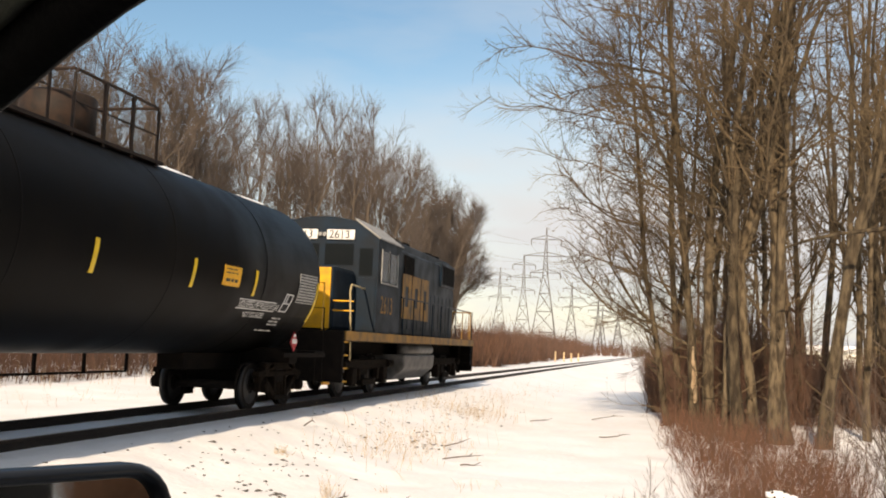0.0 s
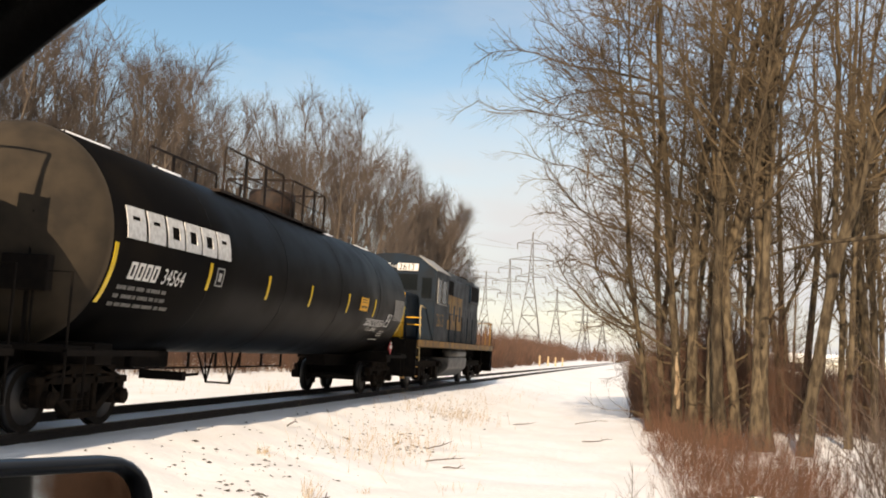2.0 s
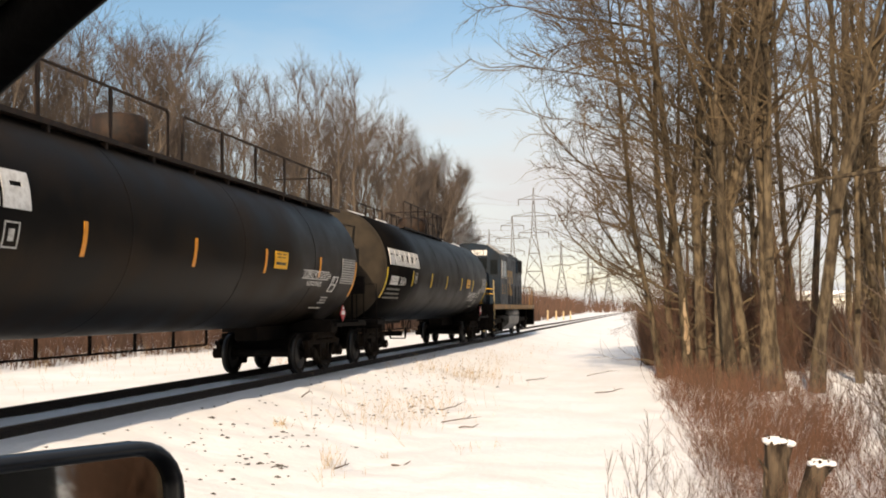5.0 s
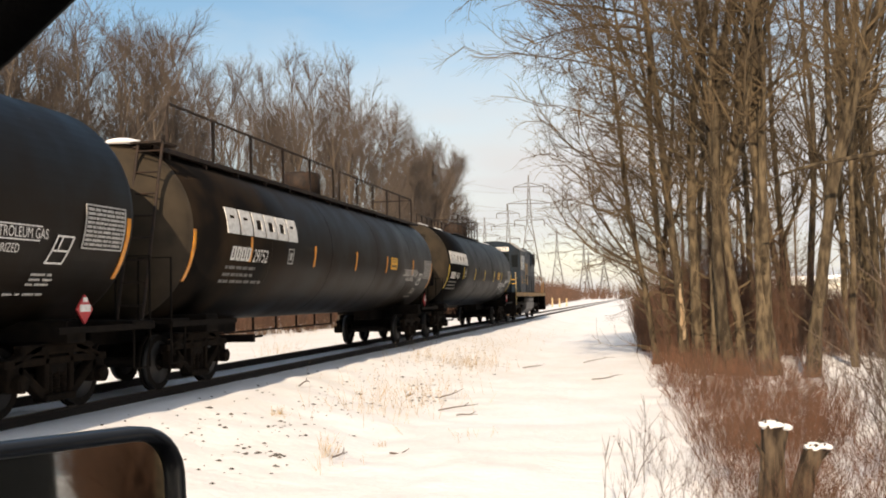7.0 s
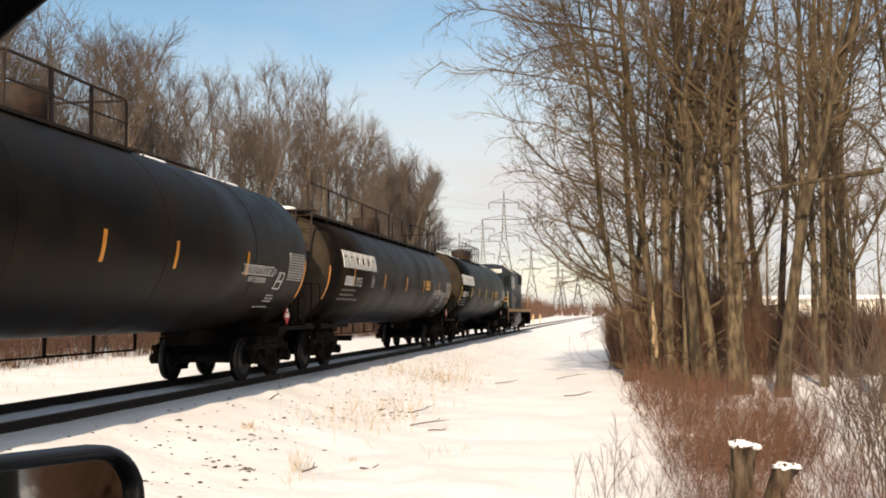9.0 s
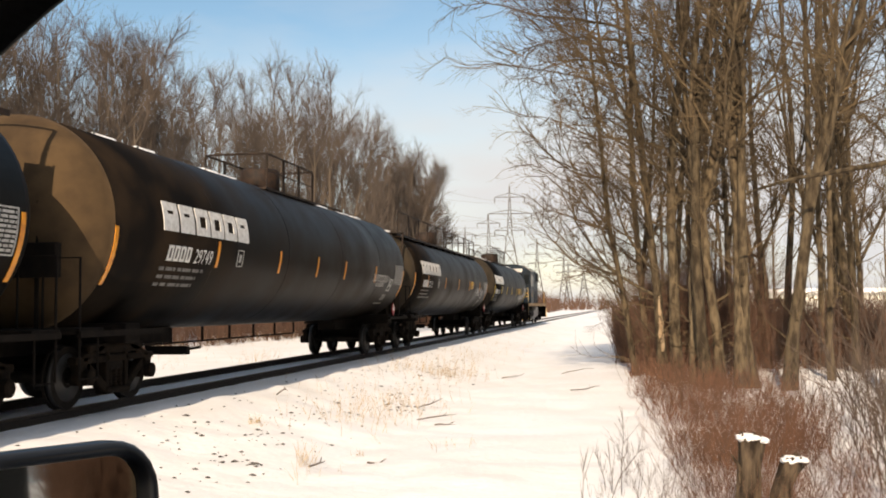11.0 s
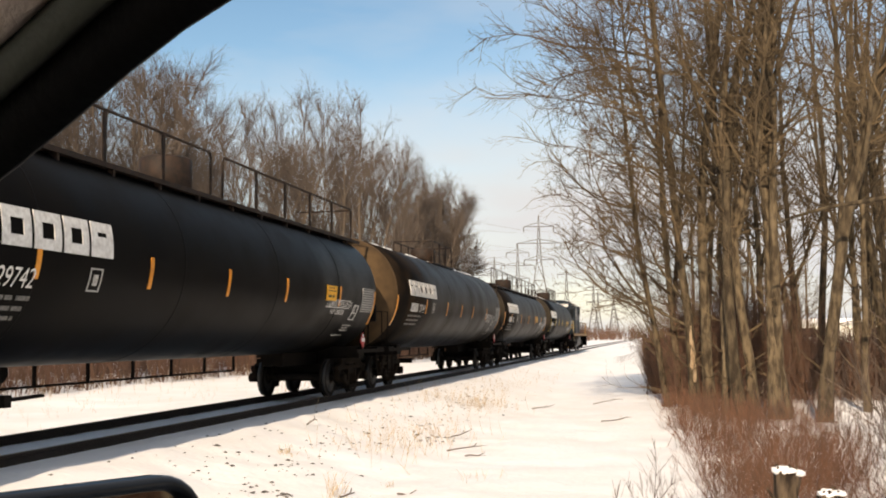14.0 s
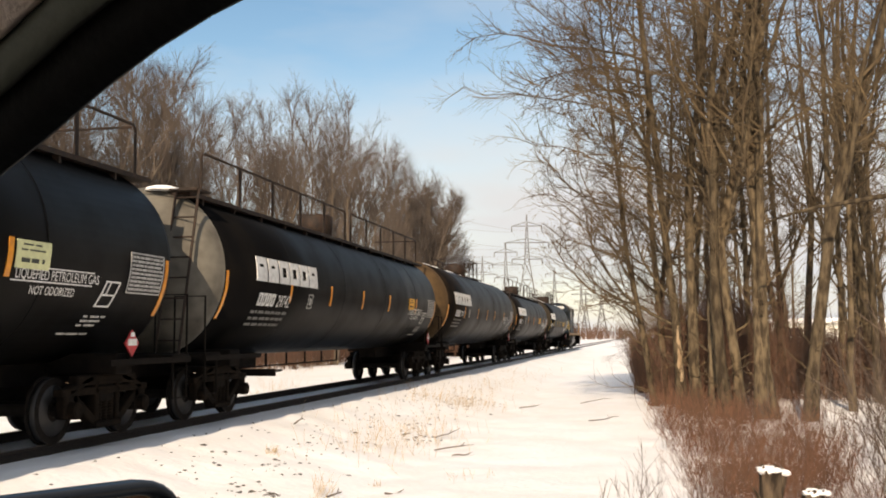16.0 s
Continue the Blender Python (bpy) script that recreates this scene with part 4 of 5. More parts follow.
def locomotive():
    """Four-axle road switcher, running long hood first; its cab front is at y = 0 and faces back over the train."""
    lo = thing("locomotive", "dark blue and yellow diesel freight locomotive pulling black tank cars", "locomotive")
    bm = BM()
    box(bm, -1.5, 1.5, -2.5, 13.0, 1.32, 1.56, 0.02)
    box(bm, -0.7, 0.7, -2.3, 12.8, 0.98, 1.32)
    part("frame", bm, FRAME, lo)
    for s in (-1, 1):
        bm = BM()
        box(bm, *sorted((s * 1.5, s * 1.53)), -2.5, 13.0, 1.34, 1.55)
        part("side_sill", bm, SILL, lo, "yellow sill stripe")
    bm = BM()
    box(bm, -0.92, 0.92, -1.75, -0.02, 1.56, 3.05, 0.10)
    nose = part("short_hood", bm, BLUE, lo, "dark blue low nose with a yellow front")
    bm = BM()
    box(bm, -0.86, 0.86, -1.775, -1.745, 1.6, 3.0, 0.01)
    part("nose_front", bm, LYELLOW, nose, "bright yellow front panel")
    bm = BM()
    box(bm, -0.12, 0.12, -1.80, -1.77, 2.5, 2.75, 0.01)
    box(bm, -0.3, 0.3, -1.79, -1.77, 1.7, 2.3, 0.01)
    part("nose_door", bm, BLUE, nose)
    # cab with sloped roof edges
    bm = BM()
    prof = [(-1.46, 1.56), (1.46, 1.56), (1.46, 3.86), (0.86, 4.30), (0.3, 4.40), (-0.3, 4.40), (-0.86, 4.30), (-1.46, 3.86)]
    rings = [[bm.verts.new((x, y, z)) for x, z in prof] for y in (0.0, 2.25)]
    for k in range(len(prof)):
        bm.faces.new((rings[0][k], rings[0][(k + 1) % 8], rings[1][(k + 1) % 8], rings[1][k]))
    bm.faces.new(rings[0][::-1])
    bm.faces.new(rings[1])
    cab = part("cab", bm, BLUE, lo, "dark blue cab")
    for s in (-1, 1):
        bm = BM()
        a, b = Vector((s * 1.50, 0, 3.85)), Vector((s * 0.84, 0, 4.325))
        vs = [bm.verts.new((p.x, y, p.z + dz)) for y in (-0.04, 2.32) for p, dz in ((a, 0), (b, 0), (b, 0.04), (a, 0.04))]
        for f in ((0, 1, 2, 3), (7, 6, 5, 4), (0, 4, 5, 1), (1, 5, 6, 2), (2, 6, 7, 3), (3, 7, 4, 0)):
            bm.faces.new([vs[i] for i in f])
        # sunlight on the blue cab's roof slope is put into this grey
        part("roof_edge", bm, LGREY, cab, "roof slope with sunlight put into its grey")
    for x0, x1 in ((0.12, 0.84), (-0.84, -0.12)):
        bm = BM()
        box(bm, x0, x1, -0.06, -0.005, 3.82, 4.07, 0.02)
        nb = part("number_board", bm, WHITE, cab, "white number board")
        written("number", "2613", 0.28, lambda u, v, x0=x0: Vector((x0 + 0.06 + u, -0.066, 3.855 + v)), GLASS, nb, "black number", 0.98)
    bm = BM()
    for x in (-0.06, 0.06):
        lathe(bm, [(-0.07, 0.05), (-0.02, 0.06)], 12, "y", Matrix.Translation((x, 0, 3.95)))
    part("headlight", bm, LGREY, cab)
    # windows: two over the nose, one each side of it, side windows
    for n, b in (("windshield", (0.08, 0.82, -0.012, 0.0, 3.2, 3.72)), ("windshield", (-0.82, -0.08, -0.012, 0.0, 3.2, 3.72)),
                 ("front_window", (0.98, 1.32, -0.012, 0.0, 2.95, 3.62)), ("front_window", (-1.32, -0.98, -0.012, 0.0, 2.95, 3.62)),
                 ("side_window", (1.46, 1.472, 0.35, 0.95, 2.85, 3.6)), ("side_window", (1.46, 1.472, 1.15, 1.8, 2.85, 3.6)),
                 ("side_window", (-1.472, -1.46, 0.35, 1.8, 2.85, 3.6))):
        bm = BM()
        box(bm, *b)
        part(n, bm, GLASS, cab, "dark window glass")
    bm = BM()
    for y in (0.28, 0.96, 1.82):
        box(bm, 1.472, 1.49, y, y + 0.04, 2.8, 3.64)
    box(bm, 1.472, 1.50, 0.28, 1.86, 2.78, 2.82)
    part("window_frame", bm, LGREY, cab, "pale window frames")
    written("cab_number", "2613", 0.62, lambda u, v: Vector((1.468, 0.35 + u, 2.05 + v)), SILL, cab, "yellow cab number", 0.95)
    bm = BM()
    for k in range(5):
        box(bm, 1.05 + 0.0, 1.3, -0.012, -0.004, 2.62 - k * 0.06, 2.65 - k * 0.06)
    part("door_lettering", bm, LYELLOW, cab, "small yellow lettering")
    bm = BM()
    box(bm, 0.95, 1.42, -0.02, 0.0, 1.6, 2.9, 0.01)
    part("cab_door", bm, BLUE, cab)
    # long hood
    bm = BM()
    box(bm, -0.93, 0.93, 2.25, 11.9, 1.56, 4.02, 0.06)
    box(bm, -0.75, 0.75, 2.25, 11.85, 4.0, 4.28, 0.05)
    hood = part("long_hood", bm, BLUE, lo, "long dark blue engine hood")
    for k in range(12):
        bm = BM()
        y = 4.6 + k * 0.6
        box(bm, 0.928, 0.95, y, y + 0.55, 1.75, 2.95, 0.01)
        part("hood_door", bm, BLUE, hood)
    for k, (y0, y1) in enumerate(((2.6, 3.9), (4.6, 5.8))):
        bm = BM()
        box(bm, 0.925, 0.955, y0, y1, 3.3, 3.9, 0.01)
        for j in range(7):
            box(bm, 0.95, 0.97, y0 + 0.04, y1 - 0.04, 3.35 + j * 0.075, 3.39 + j * 0.075)
        part("air_grille", bm, FRAME, hood, "black louvred air intake")
    # flared radiator section at the end of the hood
    bm = BM()
    box(bm, -1.0, 1.0, 9.5, 11.7, 3.28, 4.12, 0.06)
    rad = part("radiator_section", bm, BLUE, hood, "flared radiator housing")
    for s in (-1, 1):
        bm = BM()
        box(bm, *sorted((s * 0.998, s * 1.012)), 9.65, 11.55, 3.38, 4.0, 0.01)
        part("radiator_grille", bm, FRAME, rad, "black radiator grille")
    for y in (9.6, 10.8):
        bm = BM()
        lathe(bm, [(4.26, 0.58), (4.40, 0.58), (4.42, 0.5)], 24, "z", Matrix.Translation((0, y, 0)))
        part("radiator_fan", bm, FRAME, hood, "", True)
    for y in (3.2, 5.5, 6.6):
        bm = BM()
        box(bm, -0.5, 0.5, y - 0.3, y + 0.3, 4.26, 4.44, 0.04)
        part("roof_hatch", bm, FRAME, hood)
    # three broad faded yellow blocks painted on the hood side
    for y0 in (4.45, 5.62, 6.79):
        bm = BM()
        for b in ((y0, y0 + 0.36, 2.05, 3.35), (y0 + 0.72, y0 + 1.05, 2.05, 3.35), (y0 + 0.36, y0 + 0.72, 2.05, 2.4), (y0 + 0.36, y0 + 0.72, 3.0, 3.35)):
            box(bm, 0.952, 0.958, *b)
        part("logo_block", bm, SILL, hood, "faded yellow painted block")
    # fuel tank, battery boxes
    bm = BM()
    prof = [(-0.95, 0.30), (0.95, 0.30), (1.32, 0.62), (1.36, 1.02), (-1.36, 1.02), (-1.32, 0.62)]
    ends = [[bm.verts.new((px, y, pz)) for px, pz in prof] for y in (3.5, 7.3)]
    for k in range(6):
        bm.faces.new((ends[0][k], ends[0][(k + 1) % 6], ends[1][(k + 1) % 6], ends[1][k]))
    bm.faces.new(ends[0][::-1])
    bm.faces.new(ends[1])
    bmesh.ops.bevel(bm, geom=list(bm.edges), offset=0.05, segments=2, affect="EDGES", profile=0.5)
    part("fuel_tank", bm, TANKGREY, lo, "grey fuel tank")
    bm = BM()
    lathe(bm, [(3.7, 0.17), (7.0, 0.17)], 18, "y", Matrix.Translation((1.2, 0, 1.17)))
    part("air_reservoir", bm, TANKGREY, lo, "pale air reservoir", True)
    # handrails and steps
    for s in (-1, 1):
        bm = BM()
        tube(bm, [(s * 1.45, -1.9, 0.9), (s * 1.46, -2.0, 1.6), (s * 1.46, -2.15, 2.45), (s * 1.44, -2.0, 2.6), (s * 1.32, -1.3, 2.62), (s * 1.15, -0.02, 2.62)], 0.022, 8)
        part("front_handrail", bm, PALERAIL, lo, "pale worn handrail")
        for z in (2.0, 2.22):
            bm = BM()
            box(bm, *sorted((s * 0.93, s * 1.42)), -1.75, -1.69, z, z + 0.035, 0.008)
            part("step_bar", bm, LYELLOW, lo, "yellow step bar")
        bm = BM()
        tube(bm, [(s * 0.95, -2.45, 1.56), (s * 0.95, -2.45, 2.6), (s * 0.3, -2.45, 2.6), (s * 0.3, -2.45, 1.56)], 0.024, 8)
        part("front_handrail", bm, LYELLOW, lo, "yellow handrail")
        bm = BM()
        tube(bm, [(s * 1.48, 2.35, 2.55), (s * 1.48, 12.0, 2.55), (s * 1.48, 12.8, 2.55), (s * 1.45, 12.95, 0.6)], 0.02, 6)
        hr = part("side_handrail", bm, BLUE, lo)
        for k in range(9):
            bm = BM()
            y = 2.6 + k * 1.2
            tube(bm, [(s * 1.48, y, 1.56), (s * 1.48, y, 2.55)], 0.018, 6)
            part("stanchion", bm, SILL if k in (7, 8) else BLUE, hr)
        for e, y in ((-1, -2.3), (1, 12.8)):
            bm = BM()
            for k in range(4):
                box(bm, *sorted((s * 1.05, s * 1.47)), y - 0.18, y + 0.18, 0.42 + k * 0.29, 0.45 + k * 0.29)
            box(bm, *sorted((s * 1.02, s * 1.06)), y - 0.22, y + 0.22, 0.35, 1.56)
            part("steps", bm, LYELLOW if e < 0 else FRAME, lo, "yellow-edged steps" if e < 0 else "black steps")
    bm = BM()
    for x in (-1.4, -0.7, 0.0, 0.7, 1.4):
        tube(bm, [(x, 12.95, 1.5), (x, 12.95, 2.55)], 0.022, 6)
    tube(bm, [(-1.4, 12.95, 2.55), (1.4, 12.95, 2.55)], 0.022, 6)
    part("end_railing", bm, SILL, lo, "yellow end railing")
    for e, y in ((-1, -2.62), (1, 13.12)):
        bm = BM()
        box(bm, -1.5, 1.5, *sorted((y, y - e * 0.12)), 0.42, 1.55, 0.02)
        part("end_plate", bm, FRAME, lo)
        bm = BM()
        box(bm, -0.12, 0.12, *sorted((y, y + e * 0.5)), 0.78, 0.96, 0.02)
        part("coupler", bm, FRAME, lo)
    for y in (0.75, 10.1):
        base = 2.74
        for s in (-1, 1):
            bm = BM()
            box(bm, *sorted((s * 0.95, s * 1.12)), y - 1.9, y + 1.9, 0.66, 0.9, 0.03)
            for e in (-1, 1):
                box(bm, *sorted((s * 0.98, s * 1.2)), y + e * 1.37 - 0.2, y + e * 1.37 + 0.2, 0.28, 0.7, 0.04)
                box(bm, *sorted((s * 1.02, s * 1.16)), y + e * 0.8 - 0.07, y + e * 0.8 + 0.07, 0.4, 0.68, 0.02)
                lathe(bm, [(y + e * 1.95 - 0.25, 0.1), (y + e * 1.95 + 0.2, 0.1)], 12, "y", Matrix.Translation((s * 1.12, 0, 0.78)))
            box(bm, *sorted((s * 0.98, s * 1.16)), y - 0.55, y + 0.55, 0.26, 0.42, 0.04)
            part("truck_frame", bm, TRUCK, lo, "dark cast truck frame")
        bm = BM()
        box(bm, -1.0, 1.0, y - 0.4, y + 0.4, 0.5, 0.98, 0.03)
        part("truck_bolster", bm, FRAME, lo)
        for e in (-1, 1):
            wheelset(lo, y + e * base / 2, None, 0.508)
    lo.location = (0, 23.83, 0)
    MOVING.append((lo, -0.4))
    return lo


locomotive()


# ---- undergrowth and small things ----
def stuff(name, sticks, material, label, category, smooth=False):
    ob = new(name, sticks.mesh(name, material, smooth))
    return tagged(ob, label, category, kind="stuff")


def shrub(st, rg, x, y, z, h, stems, r, spread=0.35, forks=3):
    for k in range(stems):
        a = rg.uniform(0, 6.283)
        s = Vector((x + rg.gauss(0, 0.12), y + rg.gauss(0, 0.12), z - 0.05))
        hh = h * rg.uniform(0.55, 1.1)
        q = path(rg, s, Vector((math.cos(a) * spread, math.sin(a) * spread, 1)), hh, 3, 0.12, 0.02)
        st.stick(q, [r, r * 0.8, r * 0.55, r * 0.3], 3)
        for j in range(forks):
            p, d = along(q, rg.uniform(0.3, 0.95))
            e = p + side_way(rg, d, rg.uniform(0.3, 0.7)) * hh * rg.uniform(0.2, 0.4)
            st.stick([p, e], [r * 0.5, r * 0.25], 3)


def brush_edge(y):
    """Where the red brush ends towards the path."""
    return 8.75 + 0.45 * noise.noise((y * 0.45, 2.0, 5.0)) + 0.2 * noise.noise((y * 1.7, 6.0, 5.0)) - 0.5 * min(1.0, max(0.0, (y - 16) / 14)) - max(0.0, y - 30) * 0.016


rg = random.Random(21)
red, grey = Sticks(), Sticks()
for k in range(1150):
    y = 13.0 + 25 * rg.random() ** 1.3
    edge = brush_edge(y)
    x = edge + 0.15 + rg.random() ** 1.4 * (2.6 + (y - 13) * 0.10)
    if x - edge < 0.6 and rg.random() < 0.5:
        continue
    dense = math.exp(-((x - edge - 1.0) / 1.6) ** 2)
    if x > 8.3 + 0.16 * y + 0.6 * noise.noise((x, y * 0.5, 3)) and rg.random() < 0.8:
        continue
    if rg.random() > (0.15 + 0.85 * dense) * (0.75 + 0.9 * noise.noise((x * 0.9, y * 0.6, 7))):
        continue
    shrub(red, rg, x, y, rise(x, y), rg.uniform(0.45, 1.0) * (1.0 + 0.5 * noise.noise((x * 0.7, y * 0.5, 1))), rg.randrange(5, 10), 0.0028 + 0.00008 * y, 0.5, 5)
for k in range(330):
    y = rg.uniform(8.6, 13.5)
    x = 8.85 + rg.random() ** 1.2 * 2.4 + (13.5 - y) * 0.04
    if x > 8.3 + 0.16 * y and rg.random() < 0.8:
        continue
    shrub(red, rg, x, y, rise(x, y), rg.uniform(0.4, 1.0), rg.randrange(4, 7), 0.0024, 0.5, 7)
for k in range(90):
    x, y = rg.uniform(8.95, 10.2), rg.uniform(7.6, 8.7)
    shrub(red, rg, x, y, rise(x, y), rg.uniform(0.35, 0.85), 4, 0.0022, 0.45, 7)
stuff("red_brush", red, BRUSH, "dense red-brown leafless brush along the edge of the woods", "brush")
far_red = Sticks()
for k in range(900):
    y = 36 + 90 * rg.random() ** 1.4
    x = brush_edge(y) + rg.random() ** 1.5 * 5
    shrub(far_red, rg, x, y, rise(x, y), rg.uniform(0.9, 2.4), 6, 0.012, 0.3, 2)
stuff("path_brush", far_red, FARBRUSH, "brown brush lining the far snowy path", "brush")
for k in range(240):
    y = rg.uniform(9.0, 22)
    x = rg.uniform(10.2, 15) if k > 40 else rg.uniform(7.9, 9.3)
    if k <= 40:
        y = rg.uniform(8.2, 13.5)
    shrub(grey, rg, x, y, rise(x, y), rg.uniform(0.4, 0.95) if k <= 40 else rg.uniform(0.6, 1.9), 2 if k <= 40 else 3, 0.003 if k <= 40 else 0.004, 0.4, 6)
for x, y, h in ((7.95, 11.2, 1.0), (8.05, 11.3, 0.8), (8.0, 9.6, 0.75)):
    shrub(grey, rg, x, y, rise(x, y), h, 2, 0.006, 0.12, 7)
for k in range(30):
    y = rg.uniform(10, 20)
    x = 8.25 + y * rg.uniform(0.215, 0.36)
    shrub(grey, rg, x, y, rise(x, y), rg.uniform(1.1, 2.3), 2, 0.009, 0.25, 16)
stuff("weed_stems", grey, STEM, "thin grey-brown weed and sapling stems standing in snow", "weeds")
under = Sticks()
for k in range(2600):
    y = 32 + 50 * rg.random() ** 1.3
    x = rg.uniform(10.2, 16) + (y - 32) * rg.uniform(0.0, 0.55)
    low = 0.118 < (x - 8.25) / y < 0.23
    shrub(under, rg, x, y, rise(x, y), rg.uniform(1.0, 2.5) if low else rg.uniform(1.0, 3.0), 4, 0.009, 0.35, 3)
for k in range(440):
    y = rg.uniform(30, 46)
    x = rg.uniform(8.55, 12.4) + (y - 30) * 0.03
    shrub(under, rg, x, y, rise(x, y), rg.uniform(1.4, 4.6), 4, 0.0085, 0.28, 9)
stuff("woods_undergrowth", under, FARBRUSH, "tangled brown undergrowth deep in the woods", "undergrowth")

# beyond the track: thicket under the trees and red brush further on
thick = Sticks()
for k in range(2600):
    y = rg.uniform(22, 120)
    x = -13.5 + 2.5 * (y - 22) / 98 - rg.random() ** 1.3 * 15
    shrub(thick, rg, x, y, rise(x, y), rg.uniform(1.2, 3.6), 4, 0.014, 0.3, 3)
stuff("thicket", thick, FARBRUSH, "grey-brown thicket at the foot of the far trees", "thicket")
away = Sticks()
for k in range(3800):
    y = 95 + 330 * rg.random() ** 1.2
    x = -7 - (y - 95) * 0.035 - rg.random() ** 1.2 * (16 + (y - 95) * 0.25)
    shrub(away, rg, x, y, -0.65, rg.uniform(2.6, 4.8) + (y - 95) * 0.009, 4, 0.035, 0.3, 2)
for k in range(900):
    y = 430 + 200 * rg.random()
    x = rg.uniform(-140, 80)
    shrub(away, rg, x, y, -0.65, rg.uniform(4, 8), 4, 0.10, 0.3, 2)
stuff("distant_brush", away, FARBRUSH, "red-brown leafless brush along the distant track", "brush")

# dry grass on the embankment
straw = Sticks()
for cx, cy, sx, sy, n, h in ((3.3, 27.8, 0.6, 1.2, 160, 0.42), (2.5, 27.0, 0.5, 1.5, 60, 0.4), (4.0, 19.6, 0.35, 1.2, 90, 0.4), (3.7, 17.2, 0.5, 1.0, 80, 0.42), (2.75, 14.6, 0.07, 0.1, 38, 0.16),
                             (4.2, 12.4, 0.08, 0.2, 26, 0.34), (4.55, 11.9, 0.2, 0.3, 10, 0.25), (3.2, 20.0, 0.7, 2.5, 70, 0.35), (2.6, 33.0, 0.5, 3.0, 60, 0.35), (4.6, 13.6, 0.06, 0.1, 12, 0.14),
                             (5.6, 14.5, 0.2, 0.3, 14, 0.18), (3.0, 40.0, 0.6, 6.0, 90, 0.35), (-4.5, 34, 0.3, 0.6, 50, 0.6), (-6.5, 30, 1.0, 6, 40, 0.3), (-8, 28, 1.0, 6, 50, 0.35)):
    for k in range(n):
        x, y = cx + rg.gauss(0, sx), cy + rg.gauss(0, sy)
        s = Vector((x, y, rise(x, y) - 0.03))
        q = path(rg, s, Vector((rg.gauss(0, 0.35), rg.gauss(0, 0.35), 1)), h * rg.uniform(0.5, 1.2), 2, 0.12, -0.03)
        straw.stick(q, [0.0034, 0.0028, 0.0012], 3)
for k in range(320):
    x, y = rg.uniform(-10, -14), rg.uniform(20, 90)
    s = Vector((x, y, rise(x, y) - 0.03))
    straw.stick([s, s + Vector((rg.gauss(0, 0.1), rg.gauss(0, 0.1), rg.uniform(0.3, 0.8)))], [0.006, 0.003], 3)
stuff("dry_grass", straw, STRAW, "straw-coloured dry grass poking through snow", "grass")

# ballast stones, clods and sticks lying on the snow of the slope
verts, faces = [], []
for k in range(330):
    x = min(4.6, max(1.5, rg.gauss(2.7, 0.75)))
    y = rg.uniform(8.5, 34)
    r = rg.uniform(0.010, 0.030) * (1 if rg.random() < 0.9 else 1.5)
    z = rise(x, y) + r * 0.2
    b = len(verts)
    for q in ((1, 0, 0), (-1, 0, 0), (0, 1, 0), (0, -1, 0), (0, 0, 1), (0, 0, -1)):
        verts.append((x + q[0] * r * rg.uniform(0.7, 2.0), y + q[1] * r * rg.uniform(0.6, 1.4), z + q[2] * r * rg.uniform(0.3, 0.7)))
    faces += [(b + i, b + j, b + m) for i, j, m in ((0, 2, 4), (2, 1, 4), (1, 3, 4), (3, 0, 4), (2, 0, 5), (1, 2, 5), (3, 1, 5), (0, 3, 5))]
for cx, cy, n in ((3.2, 13.6, 22), (3.55, 11.7, 18), (3.4, 12.0, 9), (3.9, 19.3, 34), (3.4, 21.5, 24)):
    for k in range(n):
        x, y, r = cx + rg.gauss(0, 0.24), cy + rg.gauss(0, 0.35), rg.choice((0.010, 0.014, 0.018, 0.034))
        z = rise(x, y) + r * 0.25
        b = len(verts)
        for q in ((1, 0, 0), (-1, 0, 0), (0, 1, 0), (0, -1, 0), (0, 0, 1), (0, 0, -1)):
            verts.append((x + q[0] * r * rg.uniform(0.7, 2.0), y + q[1] * r * rg.uniform(0.6, 1.4), z + q[2] * r * rg.uniform(0.3, 0.7)))
        faces += [(b + i, b + j, b + m) for i, j, m in ((0, 2, 4), (2, 1, 4), (1, 3, 4), (3, 0, 4), (2, 0, 5), (1, 2, 5), (3, 1, 5), (0, 3, 5))]
me = mesh_of("stones", verts, faces)
me.materials.append(STONE)
tagged(new("stones", me), "dark ballast stones scattered on the snowy slope", "stones", kind="stuff")
for x, y, ln, turn in ((4.5, 18.0, 0.9, 30), (4.2, 19.6, 0.7, 55), (4.9, 17.6, 0.4, 10), (4.35, 12.2, 0.3, 60), (2.0, 17.6, 0.5, 70), (4.7, 29.0, 0.9, 40), (4.9, 12.9, 0.25, 20), (6.9, 24.5, 1.3, 60), (6.3, 31, 1.0, 20)):
    st = Sticks()
    q = path(rg, Vector((0, 0, 0)), Vector((1, 0, 0.05)), ln, 4, 0.16, 0.0)
    st.stick(q, [0.013, 0.013, 0.011, 0.008, 0.003], 6)
    p, d = along(q, 0.6)
    st.stick([p, p + Vector((0.12, 0.1, 0.05))], [0.01, 0.004], 5)
    ob = tagged(new("fallen_stick", st.mesh("fallen_stick", STEM)), "dark broken stick lying on the snow", "stick", "sticks on the snow")
    ob.matrix_basis = pose(x, y, rise(x, y) + 0.03, 0, 0, turn)


